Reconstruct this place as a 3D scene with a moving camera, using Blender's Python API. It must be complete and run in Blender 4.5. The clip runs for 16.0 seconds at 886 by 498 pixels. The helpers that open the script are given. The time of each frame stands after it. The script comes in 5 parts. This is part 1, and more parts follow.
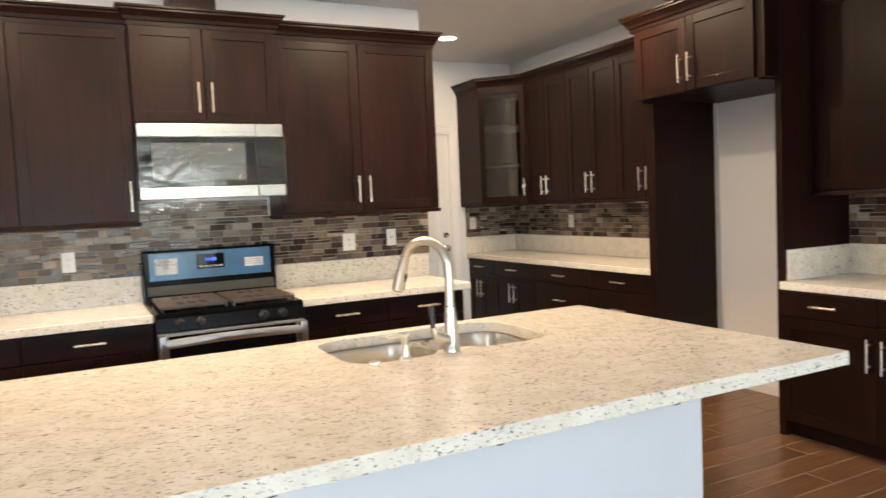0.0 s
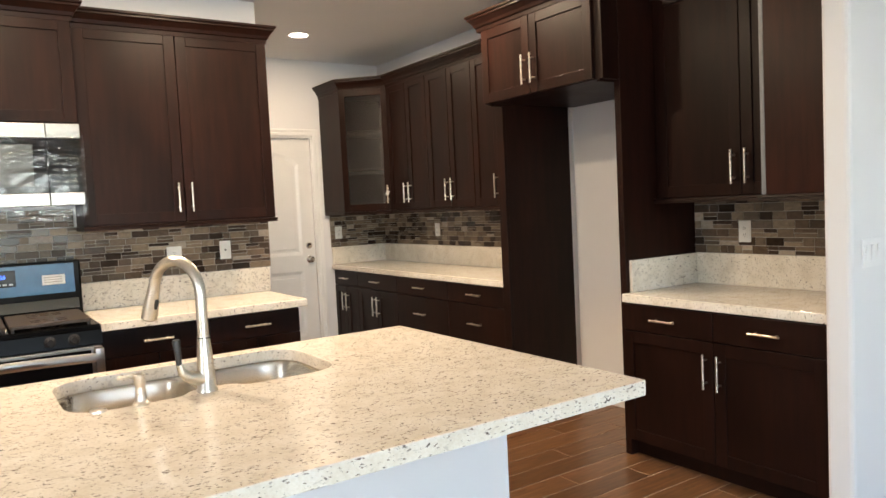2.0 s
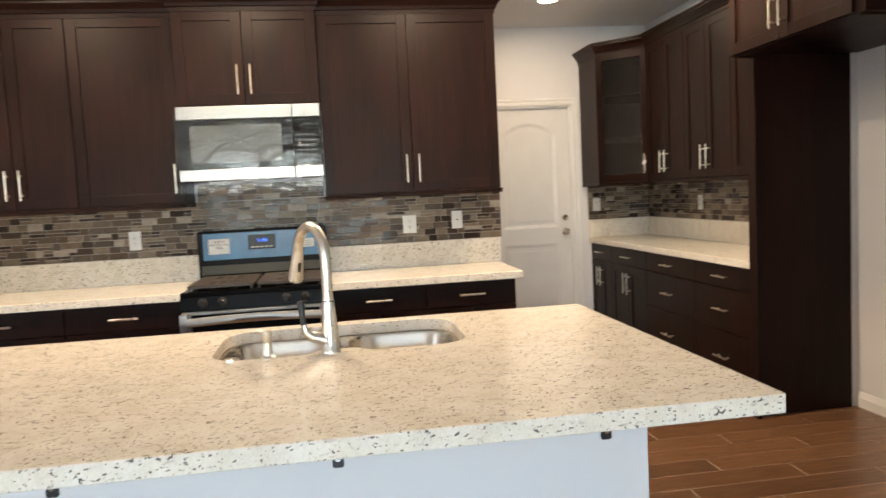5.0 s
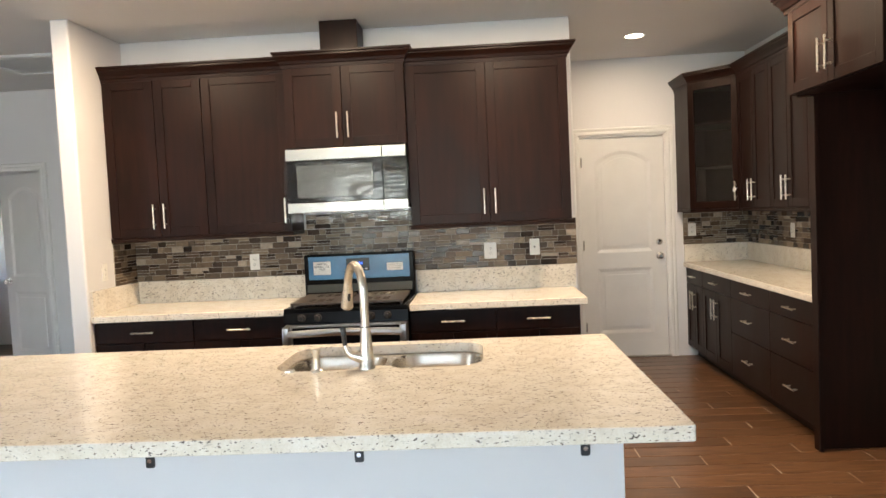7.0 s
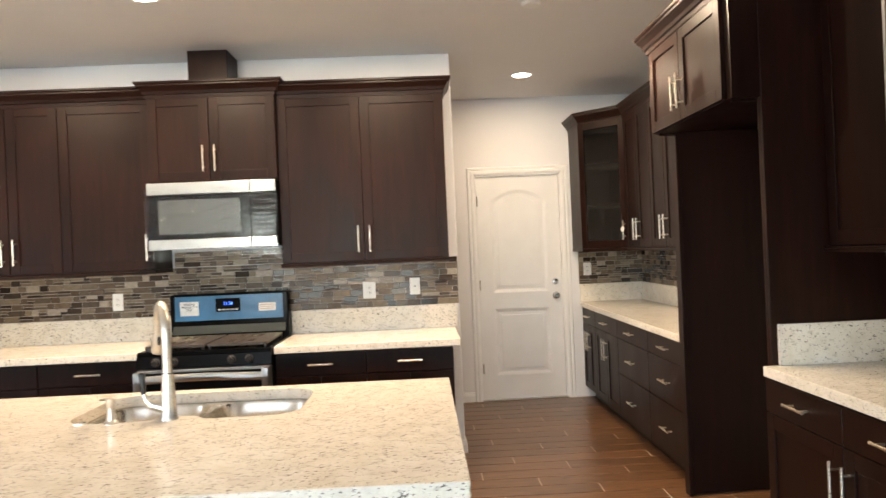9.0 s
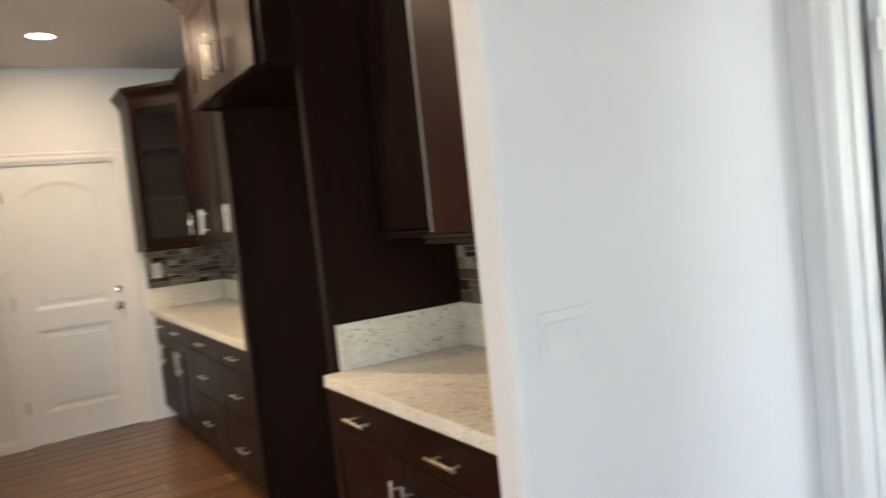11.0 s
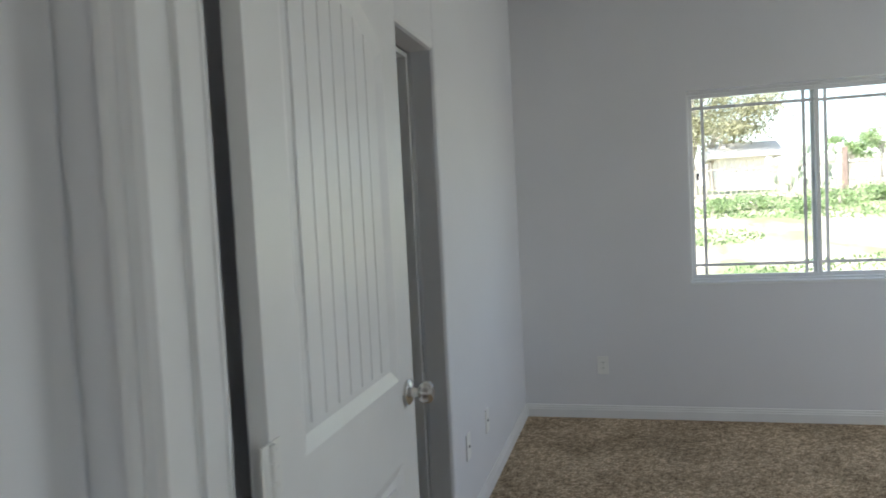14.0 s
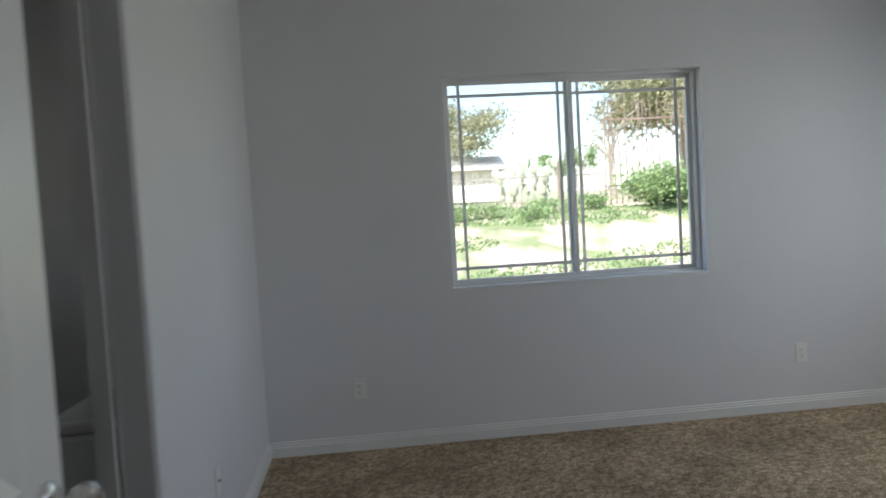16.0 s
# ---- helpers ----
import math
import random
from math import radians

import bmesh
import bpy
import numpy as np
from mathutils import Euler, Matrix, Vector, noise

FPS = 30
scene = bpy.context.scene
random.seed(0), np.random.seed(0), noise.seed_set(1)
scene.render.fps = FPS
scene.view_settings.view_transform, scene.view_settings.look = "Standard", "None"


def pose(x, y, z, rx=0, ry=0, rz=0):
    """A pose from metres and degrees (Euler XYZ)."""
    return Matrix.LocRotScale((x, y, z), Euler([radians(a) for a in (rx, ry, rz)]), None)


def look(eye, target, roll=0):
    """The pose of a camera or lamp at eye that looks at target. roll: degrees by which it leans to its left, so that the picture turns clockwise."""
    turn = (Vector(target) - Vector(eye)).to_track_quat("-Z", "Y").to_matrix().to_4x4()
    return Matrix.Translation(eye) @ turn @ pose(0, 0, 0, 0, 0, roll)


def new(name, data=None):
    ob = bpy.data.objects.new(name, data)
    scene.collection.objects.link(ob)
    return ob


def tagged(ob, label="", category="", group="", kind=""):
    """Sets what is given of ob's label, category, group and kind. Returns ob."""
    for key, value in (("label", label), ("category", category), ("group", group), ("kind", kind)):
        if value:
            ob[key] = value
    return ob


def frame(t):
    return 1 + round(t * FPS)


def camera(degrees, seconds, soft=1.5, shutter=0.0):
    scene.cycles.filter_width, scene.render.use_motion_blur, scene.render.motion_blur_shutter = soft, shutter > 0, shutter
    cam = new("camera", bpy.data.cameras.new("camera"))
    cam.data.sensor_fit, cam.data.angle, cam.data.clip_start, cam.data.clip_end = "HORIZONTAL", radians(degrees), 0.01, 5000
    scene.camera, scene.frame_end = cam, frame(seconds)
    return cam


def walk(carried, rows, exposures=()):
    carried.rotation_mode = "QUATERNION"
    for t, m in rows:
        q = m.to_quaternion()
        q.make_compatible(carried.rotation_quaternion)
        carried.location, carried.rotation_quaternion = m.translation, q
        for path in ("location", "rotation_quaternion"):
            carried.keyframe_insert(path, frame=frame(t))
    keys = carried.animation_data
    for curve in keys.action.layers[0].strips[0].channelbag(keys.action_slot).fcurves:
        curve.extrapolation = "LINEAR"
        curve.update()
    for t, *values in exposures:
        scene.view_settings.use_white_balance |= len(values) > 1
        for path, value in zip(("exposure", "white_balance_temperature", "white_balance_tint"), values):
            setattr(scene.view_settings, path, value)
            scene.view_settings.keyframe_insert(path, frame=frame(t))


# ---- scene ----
cam = camera(63.7, 16.0, shutter=0.5)
PATH = [
    (0, (0.359, 0.15, 1.415), (1.268, 1.927, 1.285), -2.6),
    (0.5, (0.464, 0.165, 1.412), (1.515, 1.86, 1.265), -2.4),
    (1, (0.601, 0.254, 1.419), (1.787, 1.857, 1.272), -3.4),
    (1.5, (0.75, 0.284, 1.412), (1.988, 1.849, 1.289), -4.1),
    (2, (0.939, 0.221, 1.409), (2.055, 1.877, 1.285), -2.8),
    (2.5, (1.021, 0.184, 1.406), (2.111, 1.855, 1.268), -2.5),
    (3, (1.139, 0.267, 1.389), (2.213, 1.949, 1.243), -2.5),
    (3.5, (1.241, 0.333, 1.391), (2.268, 2.042, 1.239), -3.0),
    (4, (1.427, 0.323, 1.385), (2.05, 2.218, 1.241), -2.1),
    (4.5, (1.504, 0.256, 1.384), (1.948, 2.2, 1.225), -2.7),
    (5, (1.553, 0.148, 1.363), (1.846, 2.121, 1.208), -2.9),
    (5.2, (1.621, 0.124, 1.356), (1.827, 2.106, 1.193), -3.7),
    (7.5, (2.065, -0.387, 1.495), (1.949, 1.608, 1.422), -2.4),
    (8, (2.193, -0.404, 1.486), (2.126, 1.594, 1.46), -2.0),
    (8.2, (2.234, -0.36, 1.477), (2.205, 1.639, 1.467), -2.1),
    (10.5, (2.782, 0.234, 1.413), (3.391, 2.139, 1.37), -4.3),
    (11, (2.88, 0.386, 1.448), (3.935, 2.081, 1.335), -6.0),
    (11.5, (3.028, 0.555, 1.41), (4.322, 2.075, 1.286), -6.0),
    (12, (3.304, 0.643, 1.411), (4.791, 1.971, 1.25), -4.2),
    (12.5, (3.504, 0.705, 1.41), (5.195, 1.76, 1.24), -3.5),
    (13, (3.7, 0.835, 1.427), (5.536, 1.615, 1.275), -4.5),
    (13.5, (3.902, 0.88, 1.434), (5.809, 1.47, 1.309), -4.4),
    (14, (4.125, 0.896, 1.423), (6.055, 1.41, 1.319), -2.9),
    (14.5, (4.333, 0.966, 1.413), (6.305, 1.274, 1.29), -2.5),
    (15, (4.475, 1.051, 1.422), (6.469, 1.141, 1.29), -3.1),
    (15.5, (4.634, 1.074, 1.395), (6.627, 0.997, 1.246), -3.5),
    (16, (4.846, 1.012, 1.332), (6.833, 0.804, 1.23), -3.3),
]
EXPOSURES = [(0, 3.4), (3.5, 3.45), (5, 3.25), (7.5, 3.35), (8.2, 3.5), (10.4, 3.62), (11, 3.27), (11.5, 2.85), (12, 2.57), (12.5, 2.25), (13, 2.05), (14, 1.7), (15, 1.32), (16, 1.14)]
walk(cam, [(t, look(eye, target, roll)) for t, eye, target, roll in PATH], EXPOSURES)

# ---- light ----
world = bpy.data.worlds.new("sky")
scene.world = world
world.use_nodes = True
wn = world.node_tree
sky = wn.nodes.new("ShaderNodeTexSky")
sky.sky_type = "NISHITA"
sky.sun_disc = False
sky.sun_elevation, sky.sun_rotation = radians(48), radians(310)
wn.links.new(sky.outputs[0], wn.nodes["Background"].inputs[0])
wn.nodes["Background"].inputs[1].default_value = 0.15


def lamp(name, kind, m, energy, color, **more):
    data = bpy.data.lights.new(name, kind)
    data.energy, data.color = energy, color
    for key, value in more.items():
        if key == "angle":
            data.angle = value
        if key == "size":
            data.shape, data.size, data.size_y = "RECTANGLE", value[0], value[1]
        if key == "disc":
            data.shape, data.size = "DISK", value
    ob = new(name, data)
    ob.matrix_world = m
    return ob


lamp("sun", "SUN", look((-6, 5, 8.7), (0, 0, 0)), 5.0, (1, 0.95, 0.88), angle=radians(0.5))
DAY = (0.79, 0.89, 1.0)
lamp("daylight_patio", "AREA", look((0.9, -3.85, 1.15), (0.9, 0, 1.15)), 11.5, DAY, size=(3.2, 2.0))
# Added fill lamp; the west living-room window behind it is unseen.
lamp("fill_living_west", "AREA", look((-4.35, -0.8, 1.5), (0, -0.8, 1.5)), 5.5, DAY, size=(1.6, 1.3))
lamp("daylight_bedroom_side", "AREA", look((7.2, -2.75, 1.55), (7.2, 0, 0.15)), 9.5, (0.88, 0.95, 1.0), size=(1.3, 1.15))
WARM = (1.0, 0.755, 0.51)

# ---- materials ----


def nodes(name, rough=0.5, metal=0.0, color=(0.5, 0.5, 0.5), spec=0.5):
    mat = bpy.data.materials.new(name)
    mat.use_nodes = True
    t = mat.node_tree
    b = t.nodes["Principled BSDF"]
    b.inputs["Base Color"].default_value = (*color, 1)
    b.inputs["Roughness"].default_value = rough
    b.inputs["Metallic"].default_value = metal
    b.inputs["Specular IOR Level"].default_value = spec
    return mat, t, b


def tex(t, kind, scale, detail=4.0, stretch=(1, 1, 1), rough=0.55, random_offset=False):
    co = t.nodes.new("ShaderNodeTexCoord")
    mp = t.nodes.new("ShaderNodeMapping")
    mp.inputs["Scale"].default_value = stretch
    t.links.new(co.outputs["Object"], mp.inputs["Vector"])
    if random_offset:
        info = t.nodes.new("ShaderNodeObjectInfo")
        sc = t.nodes.new("ShaderNodeVectorMath")
        sc.operation = "SCALE"
        sc.inputs[0].default_value = (37.0, 91.0, 53.0)
        t.links.new(info.outputs["Random"], sc.inputs["Scale"])
        t.links.new(sc.outputs[0], mp.inputs["Location"])
    n = t.nodes.new("ShaderNodeTexVoronoi" if kind == "voronoi" else "ShaderNodeTexNoise")
    n.inputs["Scale"].default_value = scale
    if kind == "noise":
        n.inputs["Detail"].default_value = detail
        n.inputs["Roughness"].default_value = rough
    t.links.new(mp.outputs[0], n.inputs["Vector"])
    return n


def ramp(t, source, stops, constant=False):
    r = t.nodes.new("ShaderNodeValToRGB")
    e = r.color_ramp.elements
    while len(e) < len(stops):
        e.new(0.5)
    for el, (p, c) in zip(e, stops):
        el.position, el.color = p, (*c, 1)
    if constant:
        r.color_ramp.interpolation = "CONSTANT"
    t.links.new(source, r.inputs[0])
    return r.outputs[0]


def bump(t, b, source, strength, dist=0.002):
    n = t.nodes.new("ShaderNodeBump")
    n.inputs["Strength"].default_value = strength
    n.inputs["Distance"].default_value = dist
    t.links.new(source, n.inputs["Height"])
    t.links.new(n.outputs[0], b.inputs["Normal"])


def mix(t, fac, a, b_, blend="MIX"):
    m = t.nodes.new("ShaderNodeMix")
    m.data_type, m.blend_type = "RGBA", blend
    for sock, v in ((m.inputs[0], fac), (m.inputs[6], a), (m.inputs[7], b_)):
        if isinstance(v, (int, float)):
            sock.default_value = v
        elif isinstance(v, tuple):
            sock.default_value = (*v, 1)
        else:
            t.links.new(v, sock)
    return m.outputs[2]


def plaster(name, color, bumpy=0.25):
    mat, t, b = nodes(name, 0.6, 0, color, 0.35)
    big = tex(t, "noise", 1.3, 3)
    t.links.new(ramp(t, big.outputs[0], [(0.3, tuple(c * 0.96 for c in color)), (0.7, color)]), b.inputs["Base Color"])
    bump(t, b, tex(t, "noise", 90, 4).outputs[0], bumpy, 0.0015)
    return mat


def painted(name, color, rough=0.35):
    mat, t, b = nodes(name, rough, 0, color, 0.5)
    big = tex(t, "noise", 5, 3)
    t.links.new(ramp(t, big.outputs[0], [(0.3, tuple(c * 0.95 for c in color)), (0.7, color)]), b.inputs["Base Color"])
    bump(t, b, tex(t, "noise", 160, 3, (1, 1, 0.15)).outputs[0], 0.08, 0.0006)
    return mat


WALL = plaster("wall_paint", (0.74, 0.74, 0.76))
CEIL = plaster("ceiling_paint", (0.80, 0.79, 0.78), 0.5)
TRIM = painted("white_trim_paint", (0.80, 0.80, 0.80), 0.3)
PLASTIC = painted("white_plastic", (0.82, 0.82, 0.80), 0.35)


def cherry(name, dark, light, rough):
    mat, t, b = nodes(name, rough, 0, dark, 0.16)
    grain = tex(t, "noise", 11, 6, (3, 3, 0.25), 0.6, True)
    blot = tex(t, "noise", 3, 3, (1, 1, 0.6), 0.5, True)
    c1 = ramp(t, grain.outputs[0], [(0.3, dark), (0.7, light)])
    c2 = ramp(t, blot.outputs[0], [(0.3, (0.62, 0.60, 0.60)), (0.75, (1.35, 1.12, 1.02))])
    t.links.new(mix(t, 1.0, c1, c2, "MULTIPLY"), b.inputs["Base Color"])
    t.links.new(ramp(t, blot.outputs[0], [(0.2, (rough - 0.05,) * 3), (0.8, (rough + 0.1,) * 3)]), b.inputs["Roughness"])
    bump(t, b, grain.outputs[0], 0.06, 0.0008)
    return mat


WOOD = cherry("espresso_cherry_wood", (0.0088, 0.0036, 0.0024), (0.0180, 0.0064, 0.0040), 0.38)

# Brighter, redder copy of WOOD: daylight on the deep cabinet's front, as colour.
CHERRY_LIT = cherry("daylit_cherry_wood", (0.017, 0.0055, 0.0036), (0.034, 0.0105, 0.0065), 0.34)


def granite():
    mat, t, b = nodes("white_speckled_granite", 0.14, 0, (0.7, 0.66, 0.58), 0.28)
    cloud = tex(t, "noise", 14, 5)
    base = ramp(t, cloud.outputs[0], [(0.3, (0.70, 0.65, 0.56)), (0.5, (0.78, 0.735, 0.65)), (0.7, (0.82, 0.785, 0.715))])
    fine = tex(t, "noise", 150, 3)
    base = mix(t, 1.0, base, ramp(t, fine.outputs[0], [(0.35, (0.92, 0.90, 0.87)), (0.6, (1, 1, 1))]), "MULTIPLY")
    s3 = tex(t, "noise", 60, 2, (0.6, 1.2, 1.1), 0.5)
    base = mix(t, ramp(t, s3.outputs[0], [(0.63, (0, 0, 0)), (0.68, (0.6, 0.6, 0.6))]), base, (0.48, 0.43, 0.37))
    s1 = tex(t, "noise", 128, 2, (0.6, 1.2, 1.2), 0.5)
    base = mix(t, ramp(t, s1.outputs[0], [(0.650, (0, 0, 0)), (0.678, (1, 1, 1))]), base, (0.19, 0.14, 0.105))
    s2 = tex(t, "noise", 100, 2, (0.6, 1.2, 1.2), 0.5)
    base = mix(t, ramp(t, s2.outputs[0], [(0.664, (0, 0, 0)), (0.688, (0.95, 0.95, 0.95))]), base, (0.11, 0.09, 0.078))
    t.links.new(base, b.inputs["Base Color"])
    return mat


GRANITE = granite()


def steel(name, rough, color=(0.47, 0.455, 0.43), stretch=(1, 1, 40)):
    mat, t, b = nodes(name, rough, 1.0, color)
    n = tex(t, "noise", 25, 3, stretch)
    t.links.new(ramp(t, n.outputs[0], [(0.2, (rough * 0.75,) * 3), (0.8, (rough * 1.3,) * 3)]), b.inputs["Roughness"])
    return mat


STEEL = steel("brushed_stainless_steel", 0.33)
DARKCHROME = steel("polished_dark_metal", 0.14, (0.17, 0.19, 0.19))
SINK_STEEL = steel("satin_sink_steel", 0.23, (0.68, 0.62, 0.53))
NICKEL = steel("brushed_nickel", 0.3, (0.66, 0.62, 0.55))
CHROME = steel("satin_chrome", 0.18, (0.7, 0.69, 0.67))
BRASS = steel("champagne_nickel_bar", 0.28, (0.75, 0.68, 0.56))


def simple(name, color, rough, metal=0.0, scale=40, amount=0.12, strength=0.05, spec=0.5):
    mat, t, b = nodes(name, rough, metal, color, spec)
    n = tex(t, "noise", scale, 4)
    t.links.new(ramp(t, n.outputs[0], [(0.3, tuple(c * (1 - amount) for c in color)), (0.7, tuple(c * (1 + amount) for c in color))]), b.inputs["Base Color"])
    bump(t, b, n.outputs[0], strength, 0.001)
    return mat


BLACK = simple("black_enamel", (0.0035, 0.0035, 0.004), 0.18, 0, 40, 0.1, 0.0, 0.08)
IRON = simple("cast_iron", (0.045, 0.034, 0.027), 0.5, 0, 200, 0.3, 0.3)
BLACKGLASS = simple("black_oven_glass", (0.005, 0.005, 0.006), 0.05, 0, 8, 0.1, 0.0, 0.12)
BLUEFILM = simple("blue_protective_film", (0.035, 0.155, 0.31), 0.28, 0, 12, 0.15, 0.15)
SWITCHWHITE = painted("wall_white_plastic", (0.75, 0.75, 0.765), 0.35)
PAPER = simple("white_label_paper", (0.78, 0.78, 0.75), 0.6)
INK = simple("dark_print", (0.06, 0.06, 0.07), 0.6)
DARKPLASTIC = simple("dark_plastic", (0.015, 0.015, 0.016), 0.4)
KNOB = simple("glossy_black_knob", (0.03, 0.03, 0.032), 0.15)
GROUT = simple("pale_grout", (0.40, 0.37, 0.33), 0.8, 0, 90, 0.15, 0.3)
FLOORGROUT = simple("floor_grout", (0.48, 0.40, 0.32), 0.8, 0, 60, 0.2, 0.3)
# Grey of the light caught on the deep cabinet's front edge.
EDGE_GLINT = simple("grey_edge_glint", (0.20, 0.205, 0.215), 0.35)
PORCELAIN = simple("porcelain", (0.78, 0.78, 0.77), 0.1, 0, 6, 0.02, 0.0)
TILEDARK = simple("dark_bath_tile", (0.09, 0.09, 0.095), 0.4, 0, 14, 0.3, 0.1)


def emit(name, color, strength):
    mat, t, b = nodes(name, 0.5, 0, color)
    b.inputs["Emission Color"].default_value = (*color, 1)
    b.inputs["Emission Strength"].default_value = strength
    return mat


LED = emit("lamp_lens", (1.0, 0.86, 0.68), 2.2)
CLOCK = emit("blue_clock_digits", (0.05, 0.16, 1.0), 0.4)


def mosaic():
    mat, t, b = nodes("stone_and_glass_mosaic", 0.25, 0, (0.2, 0.2, 0.2), 0.2)
    info = t.nodes.new("ShaderNodeObjectInfo")
    stops = [(0.0, (0.050, 0.036, 0.028)), (0.14, (0.15, 0.115, 0.088)), (0.30, (0.23, 0.185, 0.145)), (0.44, (0.085, 0.063, 0.050)),
             (0.56, (0.29, 0.24, 0.19)), (0.70, (0.175, 0.150, 0.125)), (0.80, (0.35, 0.305, 0.25)), (0.88, (0.105, 0.08, 0.065)), (0.955, (0.52, 0.48, 0.43))]
    base = ramp(t, info.outputs["Random"], stops, True)
    vein = tex(t, "noise", 35, 5, (1, 1, 1.6), 0.6, True)
    base = mix(t, 1.0, base, ramp(t, vein.outputs[0], [(0.3, (0.56, 0.51, 0.45)), (0.7, (0.90, 0.82, 0.73))]), "MULTIPLY")
    t.links.new(base, b.inputs["Base Color"])
    t.links.new(ramp(t, info.outputs["Random"], [(0, (0.08,) * 3), (0.2, (0.35,) * 3), (0.42, (0.10,) * 3), (0.55, (0.4,) * 3), (0.72, (0.12,) * 3), (0.85, (0.3,) * 3)], True), b.inputs["Roughness"])
    bump(t, b, vein.outputs[0], 0.12, 0.001)
    return mat


MOSAIC = mosaic()


def plank_mat(island):
    mat, t, b = nodes("wood_look_porcelain_plank", 0.28)
    if island:
        rnd = t.nodes.new("ShaderNodeNewGeometry").outputs["Random Per Island"]
    else:
        rnd = t.nodes.new("ShaderNodeObjectInfo").outputs["Random"]
    grain = tex(t, "noise", 9, 7, (0.6, 6, 1), 0.65, not island)
    base = ramp(t, grain.outputs[0], [(0.25, (0.062, 0.029, 0.014)), (0.5, (0.135, 0.067, 0.032)), (0.75, (0.225, 0.122, 0.064))])
    base = mix(t, 1.0, base, ramp(t, rnd, [(0, (0.72, 0.70, 0.68)), (1, (1.18, 1.14, 1.1))]), "MULTIPLY")
    spots = tex(t, "noise", 24, 3, (0.5, 1, 1), 0.5, not island)
    base = mix(t, ramp(t, spots.outputs[0], [(0.62, (0, 0, 0)), (0.70, (0.6, 0.6, 0.6))]), base, (0.05, 0.022, 0.011))
    t.links.new(base, b.inputs["Base Color"])
    bump(t, b, grain.outputs[0], 0.12, 0.0008)
    return mat


PLANK, PLANK_FAR = plank_mat(False), plank_mat(True)


def carpet_mat():
    mat, t, b = nodes("beige_cut_pile_carpet", 0.95, 0, (0.3, 0.22, 0.15), 0.1)
    fine = tex(t, "noise", 130, 3)
    mid = tex(t, "noise", 38, 3)
    big = tex(t, "noise", 2.2, 3)
    c = ramp(t, fine.outputs[0], [(0.32, (0.22, 0.15, 0.10)), (0.5, (0.52, 0.40, 0.275)), (0.68, (0.76, 0.63, 0.47))])
    c = mix(t, 1.0, c, ramp(t, mid.outputs[0], [(0.36, (0.62, 0.61, 0.59)), (0.64, (1.2, 1.2, 1.19))]), "MULTIPLY")
    c = mix(t, 1.0, c, ramp(t, big.outputs[0], [(0.4, (0.82, 0.81, 0.8)), (0.6, (1.08, 1.08, 1.08))]), "MULTIPLY")
    t.links.new(c, b.inputs["Base Color"])
    bump(t, b, fine.outputs[0], 1.0, 0.008)
    return mat


CARPET = carpet_mat()


def glass_mat(name, tint=(1, 1, 1), gloss=0.1, rough=0.02, wrinkle=0.0):
    mat = bpy.data.materials.new(name)
    mat.use_nodes = True
    t = mat.node_tree
    t.nodes.remove(t.nodes["Principled BSDF"])
    tr, gl, mx = t.nodes.new("ShaderNodeBsdfTransparent"), t.nodes.new("ShaderNodeBsdfGlossy"), t.nodes.new("ShaderNodeMixShader")
    tr.inputs[0].default_value = (*tint, 1)
    gl.inputs["Roughness"].default_value = rough
    mx.inputs[0].default_value = gloss
    t.links.new(tr.outputs[0], mx.inputs[1])
    t.links.new(gl.outputs[0], mx.inputs[2])
    t.links.new(mx.outputs[0], t.nodes["Material Output"].inputs[0])
    if wrinkle:
        n = tex(t, "noise", 14, 5, (1, 1, 2.2), 0.6)
        bp = t.nodes.new("ShaderNodeBump")
        bp.inputs["Strength"].default_value, bp.inputs["Distance"].default_value = wrinkle, 0.02
        t.links.new(n.outputs[0], bp.inputs["Height"])
        t.links.new(bp.outputs[0], gl.inputs["Normal"])
    return mat


PANE = glass_mat("window_glass", (0.98, 0.99, 0.98), 0.05)
CABGLASS = glass_mat("cabinet_glass", (0.85, 0.85, 0.85), 0.10)
FILM = glass_mat("clear_plastic_wrap", (0.96, 0.97, 0.97), 0.055, 0.07, 0.0)


def ground_mat():
    mat, t, b = nodes("dry_soil_with_grass", 0.95, 0, (0.3, 0.3, 0.2), 0.1)
    n = tex(t, "noise", 0.55, 6, (0.45, 1.2, 1), 0.6)
    f = tex(t, "noise", 9, 5)
    soil = ramp(t, f.outputs[0], [(0.3, (0.42, 0.36, 0.29)), (0.7, (0.55, 0.49, 0.41))])
    green = ramp(t, f.outputs[0], [(0.3, (0.17, 0.21, 0.10)), (0.7, (0.29, 0.33, 0.19))])
    t.links.new(mix(t, ramp(t, n.outputs[0], [(0.46, (0, 0, 0)), (0.54, (1, 1, 1))]), soil, green), b.inputs["Base Color"])
    bump(t, b, f.outputs[0], 0.6, 0.05)
    return mat


GROUND = ground_mat()


def leaf_mat(name, color):
    mat = simple(name, color, 0.6, 0, 3, 0.35, 0.0)
    t = mat.node_tree
    b = t.nodes["Principled BSDF"]
    tr, mx = t.nodes.new("ShaderNodeBsdfTranslucent"), t.nodes.new("ShaderNodeMixShader")
    tr.inputs[0].default_value = (*color, 1)
    mx.inputs[0].default_value = 0.45
    t.links.new(b.outputs[0], mx.inputs[1])
    t.links.new(tr.outputs[0], mx.inputs[2])
    t.links.new(mx.outputs[0], t.nodes["Material Output"].inputs[0])
    return mat


